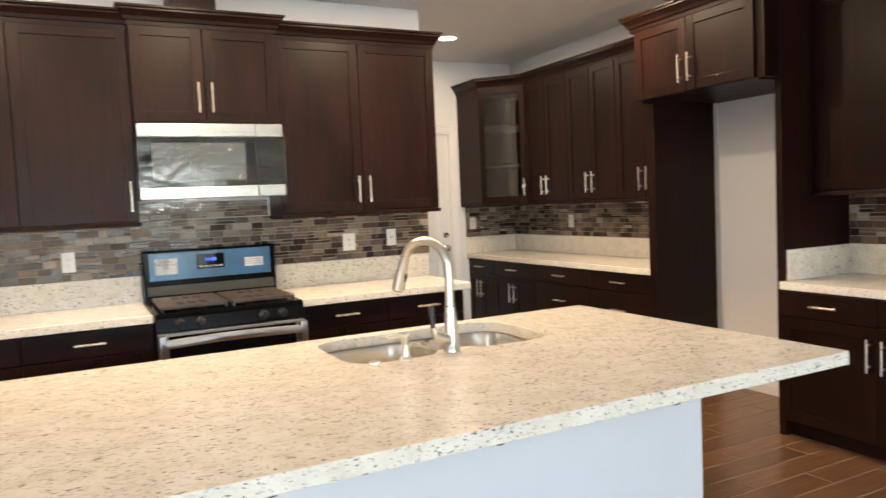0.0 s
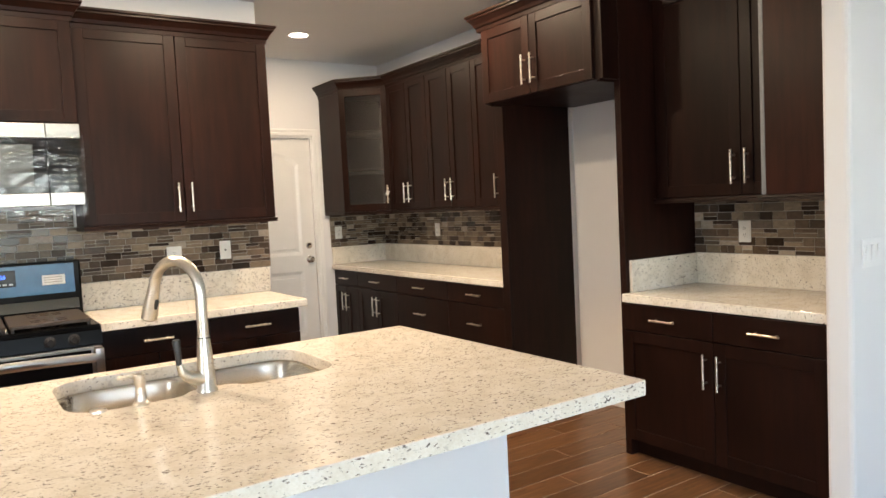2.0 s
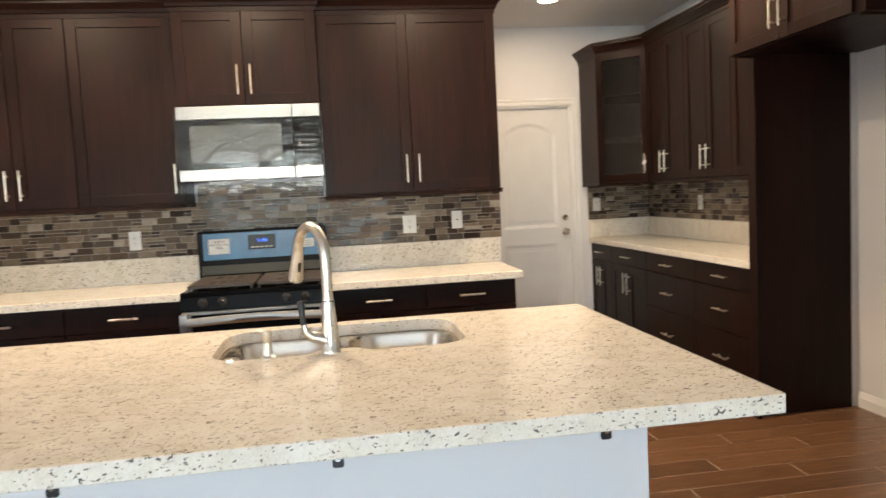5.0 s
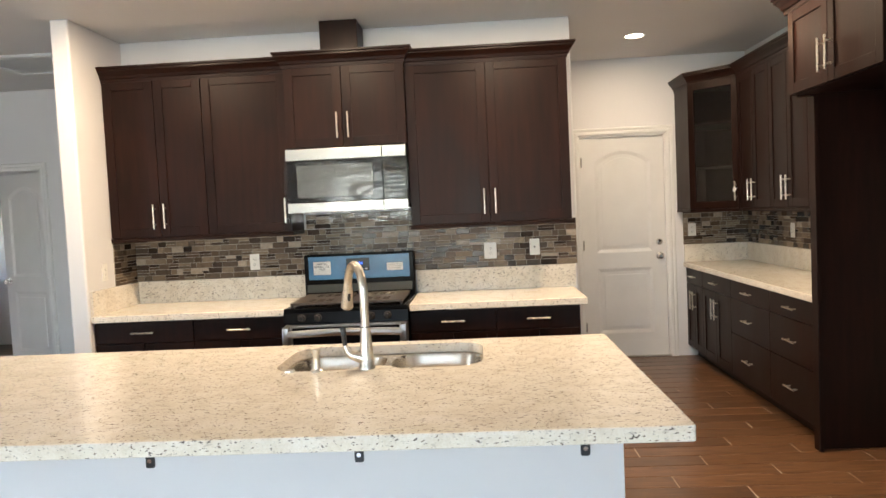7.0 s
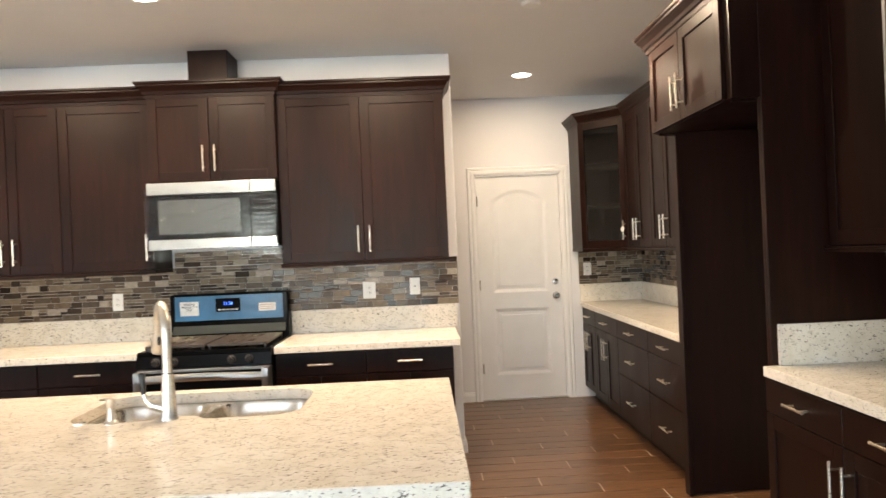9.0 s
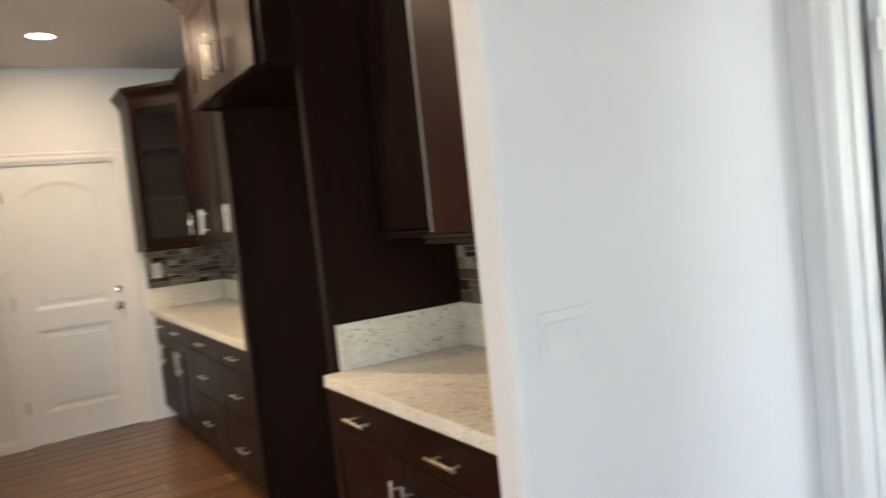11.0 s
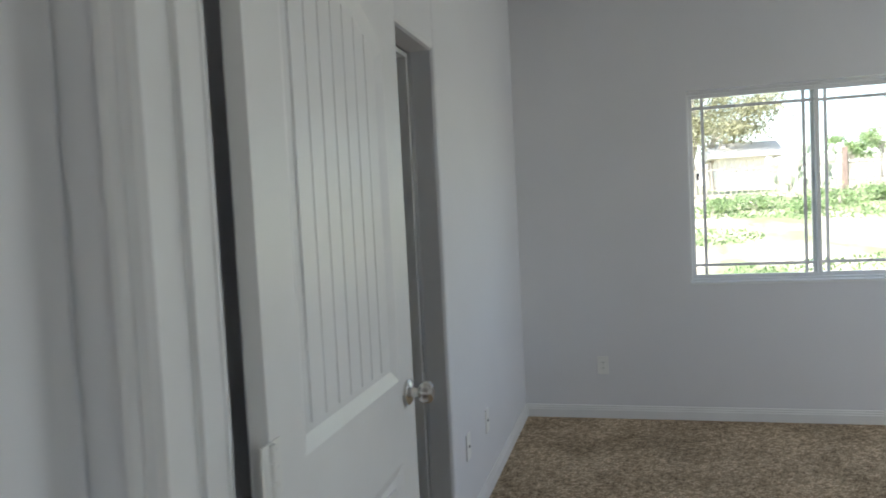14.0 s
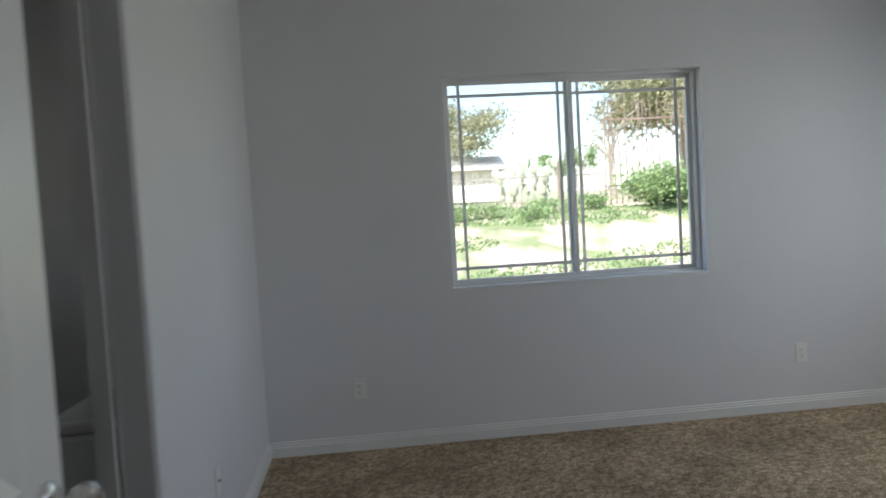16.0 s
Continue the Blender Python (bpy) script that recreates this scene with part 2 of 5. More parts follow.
LEAF = leaf_mat("green_leaves", (0.29, 0.40, 0.19))
LEAF_DRY = leaf_mat("olive_leaves", (0.36, 0.36, 0.23))
CACTUS = simple("grey_green_cactus", (0.38, 0.43, 0.33), 0.6, 0, 8, 0.3, 0.2)
BARK = simple("grey_bark", (0.34, 0.31, 0.27), 0.9, 0, 12, 0.4, 0.6)
RUST = simple("weathered_fence_wood", (0.24, 0.175, 0.15), 0.8, 0, 15, 0.4, 0.4)
STUCCO = simple("white_stucco", (0.72, 0.70, 0.66), 0.8, 0, 20, 0.08, 0.3)
ROOF = simple("grey_roof", (0.50, 0.49, 0.47), 0.8, 0, 10, 0.2, 0.3)

# ---- mesh helpers ----


def mesh_of(bm, name, mat):
    me = bpy.data.meshes.new(name)
    bm.normal_update()
    bm.to_mesh(me)
    bm.free()
    for m in (mat if isinstance(mat, (list, tuple)) else [mat]):
        me.materials.append(m)
    return me


def part(name, bm, mat, parent=None, label="", smooth=False):
    me = mesh_of(bm, name, mat)
    if smooth:
        me.polygons.foreach_set("use_smooth", [True] * len(me.polygons))
        me.set_sharp_from_angle(angle=radians(35))
    ob = new(name, me)
    ob.parent = parent
    if label:
        tagged(ob, label)
    return ob


def thing(name, m, label, category, group=""):
    ob = new(name)
    ob.empty_display_size = 0.1
    ob.matrix_world = m
    return tagged(ob, label, category, group)


def add_box(bm, x0, x1, y0, y1, z0, z1, bevel=0.0):
    b = bmesh.new() if bevel else bm
    vs = bmesh.ops.create_cube(b, size=1)["verts"]
    for v in vs:
        v.co = Vector((x0 + (v.co.x + 0.5) * (x1 - x0), y0 + (v.co.y + 0.5) * (y1 - y0), z0 + (v.co.z + 0.5) * (z1 - z0)))
    if bevel:
        bmesh.ops.bevel(b, geom=b.edges[:], offset=bevel, segments=2, affect="EDGES", profile=0.5)
        merge(bm, b)


def merge(bm, other):
    me = bpy.data.meshes.new("tmp")
    other.to_mesh(me)
    other.free()
    bm.from_mesh(me)
    bpy.data.meshes.remove(me)


def boxes(*rows, bevel=0.0):
    bm = bmesh.new()
    for r in rows:
        add_box(bm, *r, bevel=bevel)
    return bm


def add_cyl(bm, p0, p1, r0, r1=None, seg=14):
    r1 = r0 if r1 is None else r1
    p0, p1 = Vector(p0), Vector(p1)
    d = p1 - p0
    vs = bmesh.ops.create_cone(bm, cap_ends=True, segments=seg, radius1=r0, radius2=r1, depth=d.length)["verts"]
    m = Matrix.Translation((p0 + p1) / 2) @ d.to_track_quat("Z", "Y").to_matrix().to_4x4()
    bmesh.ops.transform(bm, matrix=m, verts=vs)


def cyl(*rows, seg=14):
    bm = bmesh.new()
    for r in rows:
        add_cyl(bm, *r, seg=seg)
    return bm


def lathe(profile, seg=24):
    bm = bmesh.new()
    rings = [[bm.verts.new((r * math.cos(2 * math.pi * i / seg), r * math.sin(2 * math.pi * i / seg), z)) for i in range(seg)] for r, z in profile]
    for a, b in zip(rings, rings[1:]):
        for i in range(seg):
            bm.faces.new((a[i], a[(i + 1) % seg], b[(i + 1) % seg], b[i]))
    bm.faces.new(rings[-1])
    bm.faces.new(rings[0][::-1])
    return bm


def tube(points, radius, seg=14):
    """A round tube through points; radius may be one number or one per point."""
    bm = bmesh.new()
    pts = [Vector(p) for p in points]
    rings, side = [], None
    for i, p in enumerate(pts):
        d = (pts[min(i + 1, len(pts) - 1)] - pts[max(i - 1, 0)]).normalized()
        if side is None:
            side = d.orthogonal().normalized()
        side = (side - d * side.dot(d)).normalized()
        up = d.cross(side)
        r = radius[i] if isinstance(radius, (list, tuple)) else radius
        rings.append([bm.verts.new(p + r * (math.cos(2 * math.pi * k / seg) * side + math.sin(2 * math.pi * k / seg) * up)) for k in range(seg)])
    for a, b in zip(rings, rings[1:]):
        for k in range(seg):
            bm.faces.new((a[k], a[(k + 1) % seg], b[(k + 1) % seg], b[k]))
    bm.faces.new(rings[0][::-1])
    bm.faces.new(rings[-1])
    return bm


def sweep(profile, path):
    """A moulding: profile of (out, z) carried along path of (x, y); out is to the right of the way."""
    bm = bmesh.new()
    rings = []
    n = len(path)
    for i in range(n):
        p = Vector(path[i])
        a = (p - Vector(path[i - 1])).normalized() if i else None
        b = (Vector(path[i + 1]) - p).normalized() if i < n - 1 else None
        if a is None:
            a = b
        if b is None:
            b = a
        na, nb = Vector((a.y, -a.x)), Vector((b.y, -b.x))
        out = (na + nb) / max(0.2, 1 + na.dot(nb))
        rings.append([bm.verts.new((p.x + out.x * o, p.y + out.y * o, z)) for o, z in profile])
    k = len(profile)
    for a, b in zip(rings, rings[1:]):
        for j in range(k):
            bm.faces.new((a[j], a[(j + 1) % k], b[(j + 1) % k], b[j]))
    bm.faces.new(rings[0][::-1])
    bm.faces.new(rings[-1])
    bmesh.ops.recalc_face_normals(bm, faces=bm.faces[:])
    return bm


def rounded(corners, r, seg=6):
    """A closed outline with its corners rounded."""
    out = []
    n = len(corners)
    for i in range(n):
        p, a, b = Vector(corners[i]), Vector(corners[i - 1]), Vector(corners[(i + 1) % n])
        rr = min(r, (a - p).length * 0.45, (b - p).length * 0.45)
        s, e = p + (a - p).normalized() * rr, p + (b - p).normalized() * rr
        for k in range(seg + 1):
            u = k / seg
            out.append((1 - u) ** 2 * s + 2 * u * (1 - u) * p + u * u * e)
    return out


def slab(outer, holes, z0, z1, bevel=0.0):
    """A flat plate with holes through it."""
    bm = bmesh.new()
    edges = []
    for loop in [outer] + holes:
        vs = [bm.verts.new((p[0], p[1], z0)) for p in loop]
        edges += [bm.edges.new((vs[i], vs[(i + 1) % len(vs)])) for i in range(len(vs))]
    bmesh.ops.triangle_fill(bm, use_beauty=True, use_dissolve=False, edges=edges)
    ex = bmesh.ops.extrude_face_region(bm, geom=bm.faces[:])
    bmesh.ops.translate(bm, vec=(0, 0, z1 - z0), verts=[g for g in ex["geom"] if isinstance(g, bmesh.types.BMVert)])
    bmesh.ops.recalc_face_normals(bm, faces=bm.faces[:])
    if bevel:
        sharp = [e for e in bm.edges if len(e.link_faces) == 2 and e.calc_face_angle(0) > 1.2 and abs(e.verts[0].co.z - e.verts[1].co.z) < 1e-5]
        bmesh.ops.bevel(bm, geom=sharp, offset=bevel, segments=2, affect="EDGES", profile=0.5)
    return bm


def structure(name, bm, mat, label, category="wall"):
    return tagged(part(name, bm, mat), label, category, kind="structure")


def shaker(x0, x1, z0, z1, parent, name, wide=0.06, t=0.02, deep=0.008):
    """A shaker front facing -y: two stiles and two rails round a recessed panel."""
    door = part(name, boxes((x0 + wide - 0.002, x1 - wide + 0.002, -t + deep, -0.002, z0 + wide - 0.002, z1 - wide + 0.002)), WOOD, parent)
    for a, b in ((x0, x0 + wide), (x1 - wide, x1)):
        part("stile", boxes((a, b, -t, 0, z0, z1), bevel=0.0015), WOOD, door)
    for a, b in ((z0, z0 + wide), (z1 - wide, z1)):
        part("rail", boxes((x0 + wide, x1 - wide, -t + 0.0004, 0, a, b), bevel=0.0015), WOOD, door)
    return door

# ---- structure ----
H = 2.81
NY, DY, EX, SX = 4.875, 6.487, 4.475, -0.60   # range wall, door wall, east wall, side stub


def wall(name, rows, label="smooth white painted interior wall", mat=WALL, bevel=0.0):
    return structure(name, boxes(*rows, bevel=bevel), mat, label)


wall("wall_range", [(SX - 0.12, 2.665, NY, NY + 0.13, 0, H)], bevel=0.008)
wall("wall_stub", [(SX - 0.12, SX, 4.19, NY, 0, H)], "short white wall closing the counter run", bevel=0.012)
wall("wall_entry", [(0.9, 2.90, DY, DY + 0.12, 0, H), (3.755, EX + 0.12, DY, DY + 0.12, 0, H), (2.90, 3.755, DY, DY + 0.12, 2.13, H)], "white wall around the back door")
# Unseen slab added so no daylight leaks round the door leaf.
wall("wall_entry_light_block", [(2.7, 3.9, DY + 0.125, DY + 0.2, 0, 2.4)], "unseen slab behind the back door that blocks daylight")
wall("wall_passage", [(0.78, 0.90, NY + 0.13, DY + 0.12, 0, H)])
wall("wall_east", [(EX, EX + 0.12, 1.735, 2.855, 0, H), (EX + 0.045, EX + 0.2, 2.855, 3.845, 0, H), (EX, EX + 0.12, 3.845, DY, 0, H)])
wall("wall_switch", [(3.80, 4.93, 1.626, 1.735, 0, H)], "white wall end with rounded corners beside the counter", bevel=0.018)
OY0, OY1 = 0.575, 1.515
wall("wall_bedroom_west", [(4.93, 5.06, OY1, 1.735, 0, H), (4.93, 5.06, -4.0, OY0, 0, H), (4.93, 5.06, OY0, OY1, 2.09, H)])
wall("wall_bedroom_north", [(5.06, 6.055, 1.635, 1.745, 0, H), (6.905, 9.0, 1.635, 1.745, 0, H), (6.055, 6.905, 1.635, 1.745, 2.065, H)], bevel=0.016)
WY0, WY1, WZ0, WZ1 = -0.985, 0.545, 0.892, 2.10
wall("wall_bedroom_east", [(8.88, 9.02, -2.72, WY0, 0, H), (8.88, 9.02, WY1, 1.635, 0, H), (8.88, 9.02, WY0, WY1, 0, WZ0), (8.88, 9.02, WY0, WY1, WZ1, H)])
wall("wall_bedroom_south", [(5.06, 6.5, -2.84, -2.72, 0, H), (7.9, 9.02, -2.84, -2.72, 0, H), (6.5, 7.9, -2.84, -2.72, 0, 0.95), (6.5, 7.9, -2.84, -2.72, 2.15, H)])
# The opening in this back wall is unseen, added to light the bathroom.
wall("wall_bath_back", [(4.60, 6.7, 3.5, 3.6, 0, H), (7.7, 9.0, 3.5, 3.6, 0, H), (6.7, 7.7, 3.5, 3.6, 0, 1.2), (6.7, 7.7, 3.5, 3.6, 2.1, H)], "pale wall of the bathroom", WALL)
wall("wall_bath_side", [(8.3, 8.4, 1.745, 3.5, 0, H)], "pale side wall of the bathroom", WALL)
# Unseen living-room walls and openings, added to close the room and admit daylight.
wall("wall_living_south", [(-4.5, -0.75, -4.02, -3.9, 0, H), (2.55, 4.93, -4.02, -3.9, 0, H), (-0.75, 2.55, -4.02, -3.9, 2.2, H)])
wall("wall_living_west", [(-4.52, -4.4, -3.9, -1.65, 0, H), (-4.52, -4.4, 0.05, 6.4, 0, H), (-4.52, -4.4, -1.65, 0.05, 0, 0.8), (-4.52, -4.4, -1.65, 0.05, 2.2, H)])
wall("wall_hall", [(-4.4, -3.06, 6.4, 6.52, 0, H), (-2.22, -1.98, 6.4, 6.52, 0, H), (-1.2, -0.74, 6.4, 6.52, 0, H), (-3.06, -2.22, 6.4, 6.52, 2.07, H), (-1.98, -1.2, 6.4, 6.52, 2.12, H)], "white hallway wall with two doorways")
wall("wall_hall_side", [(-0.74, -0.62, NY + 0.13, 6.52, 0, H)])
# Its west opening is unseen, added so sky light reaches the hall door.
wall("wall_far_room", [(-4.4, -0.62, 8.6, 8.7, 0, H), (-0.62, -0.5, 6.52, 8.7, 0, H), (-4.52, -4.4, 6.4, 7.5, 0, H), (-4.52, -4.4, 8.3, 8.7, 0, H), (-4.52, -4.4, 7.5, 8.3, 0, 1.0), (-4.52, -4.4, 7.5, 8.3, 1.6, H)], "wall of the dim room beyond the hall")
structure("ceiling", boxes((-4.52, 9.02, -4.02, 8.7, H, H + 0.12)), CEIL, "pale textured ceiling", "ceiling")
structure("carpet", boxes((5.0, 9.0, -2.8, 1.645, -0.1, 0.012)), CARPET, "brown and beige cut pile carpet", "carpet")
structure("bathroom_floor", boxes((4.6, 8.4, 1.65, 3.6, -0.1, 0.008)), TILEDARK, "dark grey bathroom floor tile", "floor")

# baseboards
BASE = [(0, 0.0), (0.016, 0.0), (0.016, 0.075), (0.012, 0.082), (0.012, 0.094), (0.008, 0.098), (0.007, 0.112), (0, 0.116)]


def baseboard(*path, lift=0.008):
    structure("baseboard", sweep([(o, z * 0.76 + lift) for o, z in BASE], list(path)), TRIM, "white stepped wooden baseboard", "baseboard")


baseboard((8.88, -0.0 + 1.635), (8.88, -2.72))
baseboard((6.905, 1.745), (6.905, 1.635), (8.864, 1.635))
baseboard((5.06, 1.635), (6.055, 1.635))
baseboard((2.28, NY), (2.665, NY), (2.665, NY + 0.13), (1.0, NY + 0.13), lift=0.0)
baseboard((0.9, DY), (2.857, DY), lift=0.0)
baseboard((EX + 0.045, 3.835), (EX + 0.045, 2.88), lift=0.0)
baseboard((3.80, 1.735), (3.80, 1.626), (4.90, 1.626), lift=0.0)
baseboard((-4.4, 6.4), (-3.14, 6.4), lift=0.0)

CASE = [(0, 0), (0.012, 0.0), (0.017, 0.012), (0.017, 0.03), (0.012, 0.038), (0.016, 0.05), (0.016, 0.062), (0, 0.07)]


def casing(m, w, h, name="trim"):
    """A mitred casing round an opening of w x h; stands at m, facing -y."""
    bm = bmesh.new()
    rings = []
    for (x, z, sx, sz) in ((0, 0, -1, 0), (0, h, -1, 1), (w, h, 1, 1), (w, 0, 1, 0)):
        rings.append([bm.verts.new((x + sx * a, -o, z + sz * a)) for o, a in CASE])
    for a, b in zip(rings, rings[1:]):
        for j in range(len(CASE)):
            k = (j + 1) % len(CASE)
            bm.faces.new((a[j], a[k], b[k], b[j]))
    bm.faces.new(rings[0])
    bm.faces.new(rings[-1])
    bmesh.ops.recalc_face_normals(bm, faces=bm.faces[:])
    ob = structure(name, bm, TRIM, "white moulded door casing", "door casing")
    ob.matrix_world = m
    return ob


def jambs(name, m, w, h, d, stop=True):
    rows = [(-0.001, 0.018, 0, d, 0, h), (w - 0.018, w + 0.001, 0, d, 0, h), (0.018, w - 0.018, 0, d, h - 0.018, h)]
    if stop:
        rows += [(0.018, 0.03, d * 0.45, d * 0.72, 0, h - 0.018), (w - 0.03, w - 0.018, d * 0.45, d * 0.72, 0, h - 0.018)]
    ob = structure(name, boxes(*rows), TRIM, "white wooden door jamb", "door frame")
    ob.matrix_world = m
    return ob


def arch_outline(x0, x1, z0, z1, rise, inset=0.0):
    pts = [Vector((x0 + inset, z0 + inset)), Vector((x1 - inset, z0 + inset))]
    n = 14 if rise else 1
    for i in range(n + 1):
        u = i / n
        x = x1 - inset + (x0 - x1 + 2 * inset) * u
        pts.append(Vector((x, z1 - inset - rise + rise * math.sin(math.pi * u) ** 0.8 if rise else z1 - inset)))
    return pts


UP = Matrix.Rotation(radians(90), 4, "X")


def door_leaf(name, m, w, h, label, grooves, knob_x, rise=0.10, deadbolt=False, hinges=(), lower_top=0.84):
    """A moulded two-panel door, its face at y=0 facing -y and its thickness 0.035."""
    ob = thing(name, m, label, "door")
    a, zb, zm0, zm1, zt = 0.125, 0.22, lower_top, 0.99, h - 0.13
    tops = [(a, w - a, zm1, zt, rise), (a, w - a, zb, zm0, 0.0)]
    bm = slab([(0, 0.0), (w, 0), (w, h), (0, h)], [arch_outline(*r) for r in tops], -0.035, 0.0, 0.0)
    bmesh.ops.transform(bm, matrix=UP, verts=bm.verts[:])
    leaf = part("leaf", bm, TRIM, ob)
    for r in tops:
        bm = slab(arch_outline(*r, inset=-0.001), [], -0.026, -0.011, 0.0)
        # sloped moulding between frame and field
        o, i = arch_outline(*r), arch_outline(*r, inset=0.03)
        vo = [bm.verts.new((p.x, p.y, 0.0)) for p in o]
        vm = [bm.verts.new((p.x, p.y, -0.004)) for p in arch_outline(*r, inset=0.012)]
        vi = [bm.verts.new((p.x, p.y, -0.0105)) for p in i]
        for q, s in ((vo, vm), (vm, vi)):
            for k in range(len(q)):
                j = (k + 1) % len(q)
                bm.faces.new((q[k], q[j], s[j], s[k]))
        bmesh.ops.recalc_face_normals(bm, faces=bm.faces[:])
        x0, x1, z0, z1, rs = r
        if grooves:
            n = grooves
            f0, f1 = x0 + 0.05, x1 - 0.045
            for k in range(n):
                g0, g1 = f0 + (f1 - f0) * k / n + 0.003, f0 + (f1 - f0) * (k + 1) / n - 0.003

                def top(x):
                    u = (x - x0) / (x1 - x0)
                    return z1 - 0.05 - rs + rs * math.sin(math.pi * min(max(u, 0.02), 0.98)) ** 0.8
                merge(bm, slab([(g0, z0 + 0.045), (g1, z0 + 0.045), (g1, top(g1)), ((g0 + g1) / 2, top((g0 + g1) / 2)), (g0, top(g0))], [], -0.012, -0.005, 0.0015))
        else:
            merge(bm, slab(arch_outline(x0, x1, z0, z1, rs, 0.06), [], -0.012, -0.004, 0.003))
        bmesh.ops.transform(bm, matrix=UP, verts=bm.verts[:])
        part("panel", bm, TRIM, ob)
    for z, dead in ((0.945, False),) + (((1.075, True),) if deadbolt else ()):
        bm = lathe([(0.0, 0), (0.033, 0.0), (0.033, 0.006), (0.026, 0.012), (0.013, 0.014), (0.0115, 0.03), (0.022, 0.036), (0.029, 0.048), (0.027, 0.062), (0.018, 0.070), (0.001, 0.071)] if not dead
                   else [(0.0, 0), (0.031, 0), (0.031, 0.007), (0.024, 0.016), (0.014, 0.018), (0.001, 0.018)])
        bmesh.ops.transform(bm, matrix=Matrix.Translation((knob_x, 0, z)) @ UP, verts=bm.verts[:])
        part("deadbolt" if dead else "door_knob", bm, CHROME, ob, "satin nickel deadbolt" if dead else "round satin nickel knob", True)
    for z in hinges:
        bm = boxes((-0.03, 0.0, -0.004, 0.0, z - 0.045, z + 0.045), (0.0, 0.034, -0.003, 0.0005, z - 0.045, z + 0.045))
        for k in range(3):
            add_cyl(bm, (-0.002, -0.006, z - 0.045 + 0.03 * k), (-0.002, -0.006, z - 0.017 + 0.03 * k), 0.006)
        for k in (-0.03, 0, 0.03):
            add_cyl(bm, (0.022, -0.005, z + k), (0.022, -0.0028, z + k), 0.004)
        part("hinge", bm, PLASTIC, ob, "white painted butt hinge")
    return ob


# back door of the kitchen
casing(pose(2.928, DY, 0), 0.803, 2.105)
jambs("door_frame_1", pose(2.925, DY - 0.0015, 0), 0.809, 2.107, 0.1, False)
door_leaf("door_1", pose(2.946, DY + 0.02, 0.012), 0.767, 2.075, "closed white two-panel door with an arched top panel", 0, 0.707, deadbolt=True)
for z in (0.3, 1.08, 1.86):
    tagged(part("hinge", cyl((((2.944, DY - 0.004, z - 0.045)), (2.944, DY - 0.004, z + 0.045), 0.007)), CHROME), "small steel door hinge on the jamb", "hinge", kind="structure")
structure("threshold", boxes((2.90, 3.755, DY - 0.01, DY + 0.1, 0, 0.014), bevel=0.004), STEEL, "metal threshold under the door", "threshold")
# bedroom door, open against the wall
casing(pose(4.93, OY1 - 0.02, 0, 0, 0, -90), OY1 - OY0 - 0.04, 2.07)
jambs("door_frame_2", pose(4.929, OY1, 0, 0, 0, -90), OY1 - OY0, 2.09, 0.132)
casing(pose(5.06, OY0 + 0.02, 0, 0, 0, 90), OY1 - OY0 - 0.04, 2.07)
door_leaf("door_2", pose(5.117, 1.459, 0.018, 0, 0, 1.0), 0.80, 2.035, "open white plank-panel door with an arched top", 7, 0.80 - 0.06, hinges=(0.22, 1.012, 1.80), lower_top=0.785)
# hall doors
casing(pose(-3.04, 6.4, 0), 0.80, 2.05)
door_leaf("door_3", pose(-2.957, 6.84, 0.012, 0, 0, -25), 0.78, 2.03, "half-open white panel door off the hall", 0, 0.07)
casing(pose(-1.96, 6.4, 0), 0.74, 2.10)
# bathroom
jambs("door_frame_3", pose(6.055, 1.747, 0), 0.85, 2.065, 0.05, False)


def window(name, m, w, h, label):
    """A two-sash sliding window with border grilles, facing -y at m."""
    ob = tagged(new(name), label, "window", kind="structure")
    ob.matrix_world = m
    f = 0.018
    part("window_frame", boxes((0, f, 0, 0.07, 0, h), (w - f, w, 0, 0.07, 0, h), (f, w - f, 0, 0.07, 0, f), (f, w - f, 0, 0.07, h - f, h), bevel=0.003), TRIM, ob)
    mid = w / 2
    for x0, x1, y in ((f, mid + 0.013, 0.012), (mid - 0.030, w - f, 0.042)):
        s = 0.024
        sash = part("sash", boxes((x0, x0 + s, y, y + 0.025, f, h - f), (x1 - s, x1, y, y + 0.025, f, h - f), (x0 + s, x1 - s, y, y + 0.025, f, f + s), (x0 + s, x1 - s, y, y + 0.025, h - f - s, h - f), bevel=0.002), TRIM, ob)
        g = 0.018
        a, b, c, d = x0 + s + 0.062, x1 - s - 0.062, f + s + 0.062, h - f - s - 0.062
        for r in ((a - g / 2, a + g / 2, f + s, h - f - s), (b - g / 2, b + g / 2, f + s, h - f - s)):
            part("grille_bar", boxes((r[0], r[1], y + 0.008, y + 0.014, r[2], r[3])), TRIM, sash)
        for z in (c, d):
            part("grille_bar", boxes((x0 + s, x1 - s, y + 0.0085, y + 0.0135, z - g / 2, z + g / 2)), TRIM, sash)
        pane = part("pane", boxes((x0 + s - 0.004, x1 - s + 0.004, y + 0.017, y + 0.021, f + s - 0.004, h - f - s + 0.004)), PANE, sash)
        pane.visible_shadow = False
    part("latch", tube([(mid, 0.012, h * 0.43), (mid, -0.012, h * 0.45), (mid, -0.018, h * 0.49), (mid, -0.012, h * 0.53), (mid, 0.012, h * 0.55)], 0.007, 10), TRIM, ob, "curved white sash pull", True)
    return ob


window("window_1", pose(8.955, WY1, WZ0, 0, 0, -90), WY1 - WY0, WZ1 - WZ0, "white sliding window with border grilles")
structure("window_sill", boxes((8.874, 8.955, WY0 + 0.001, WY1 - 0.001, WZ0 - 0.012, WZ0 + 0.006), bevel=0.003), TRIM, "white window sill", "sill")


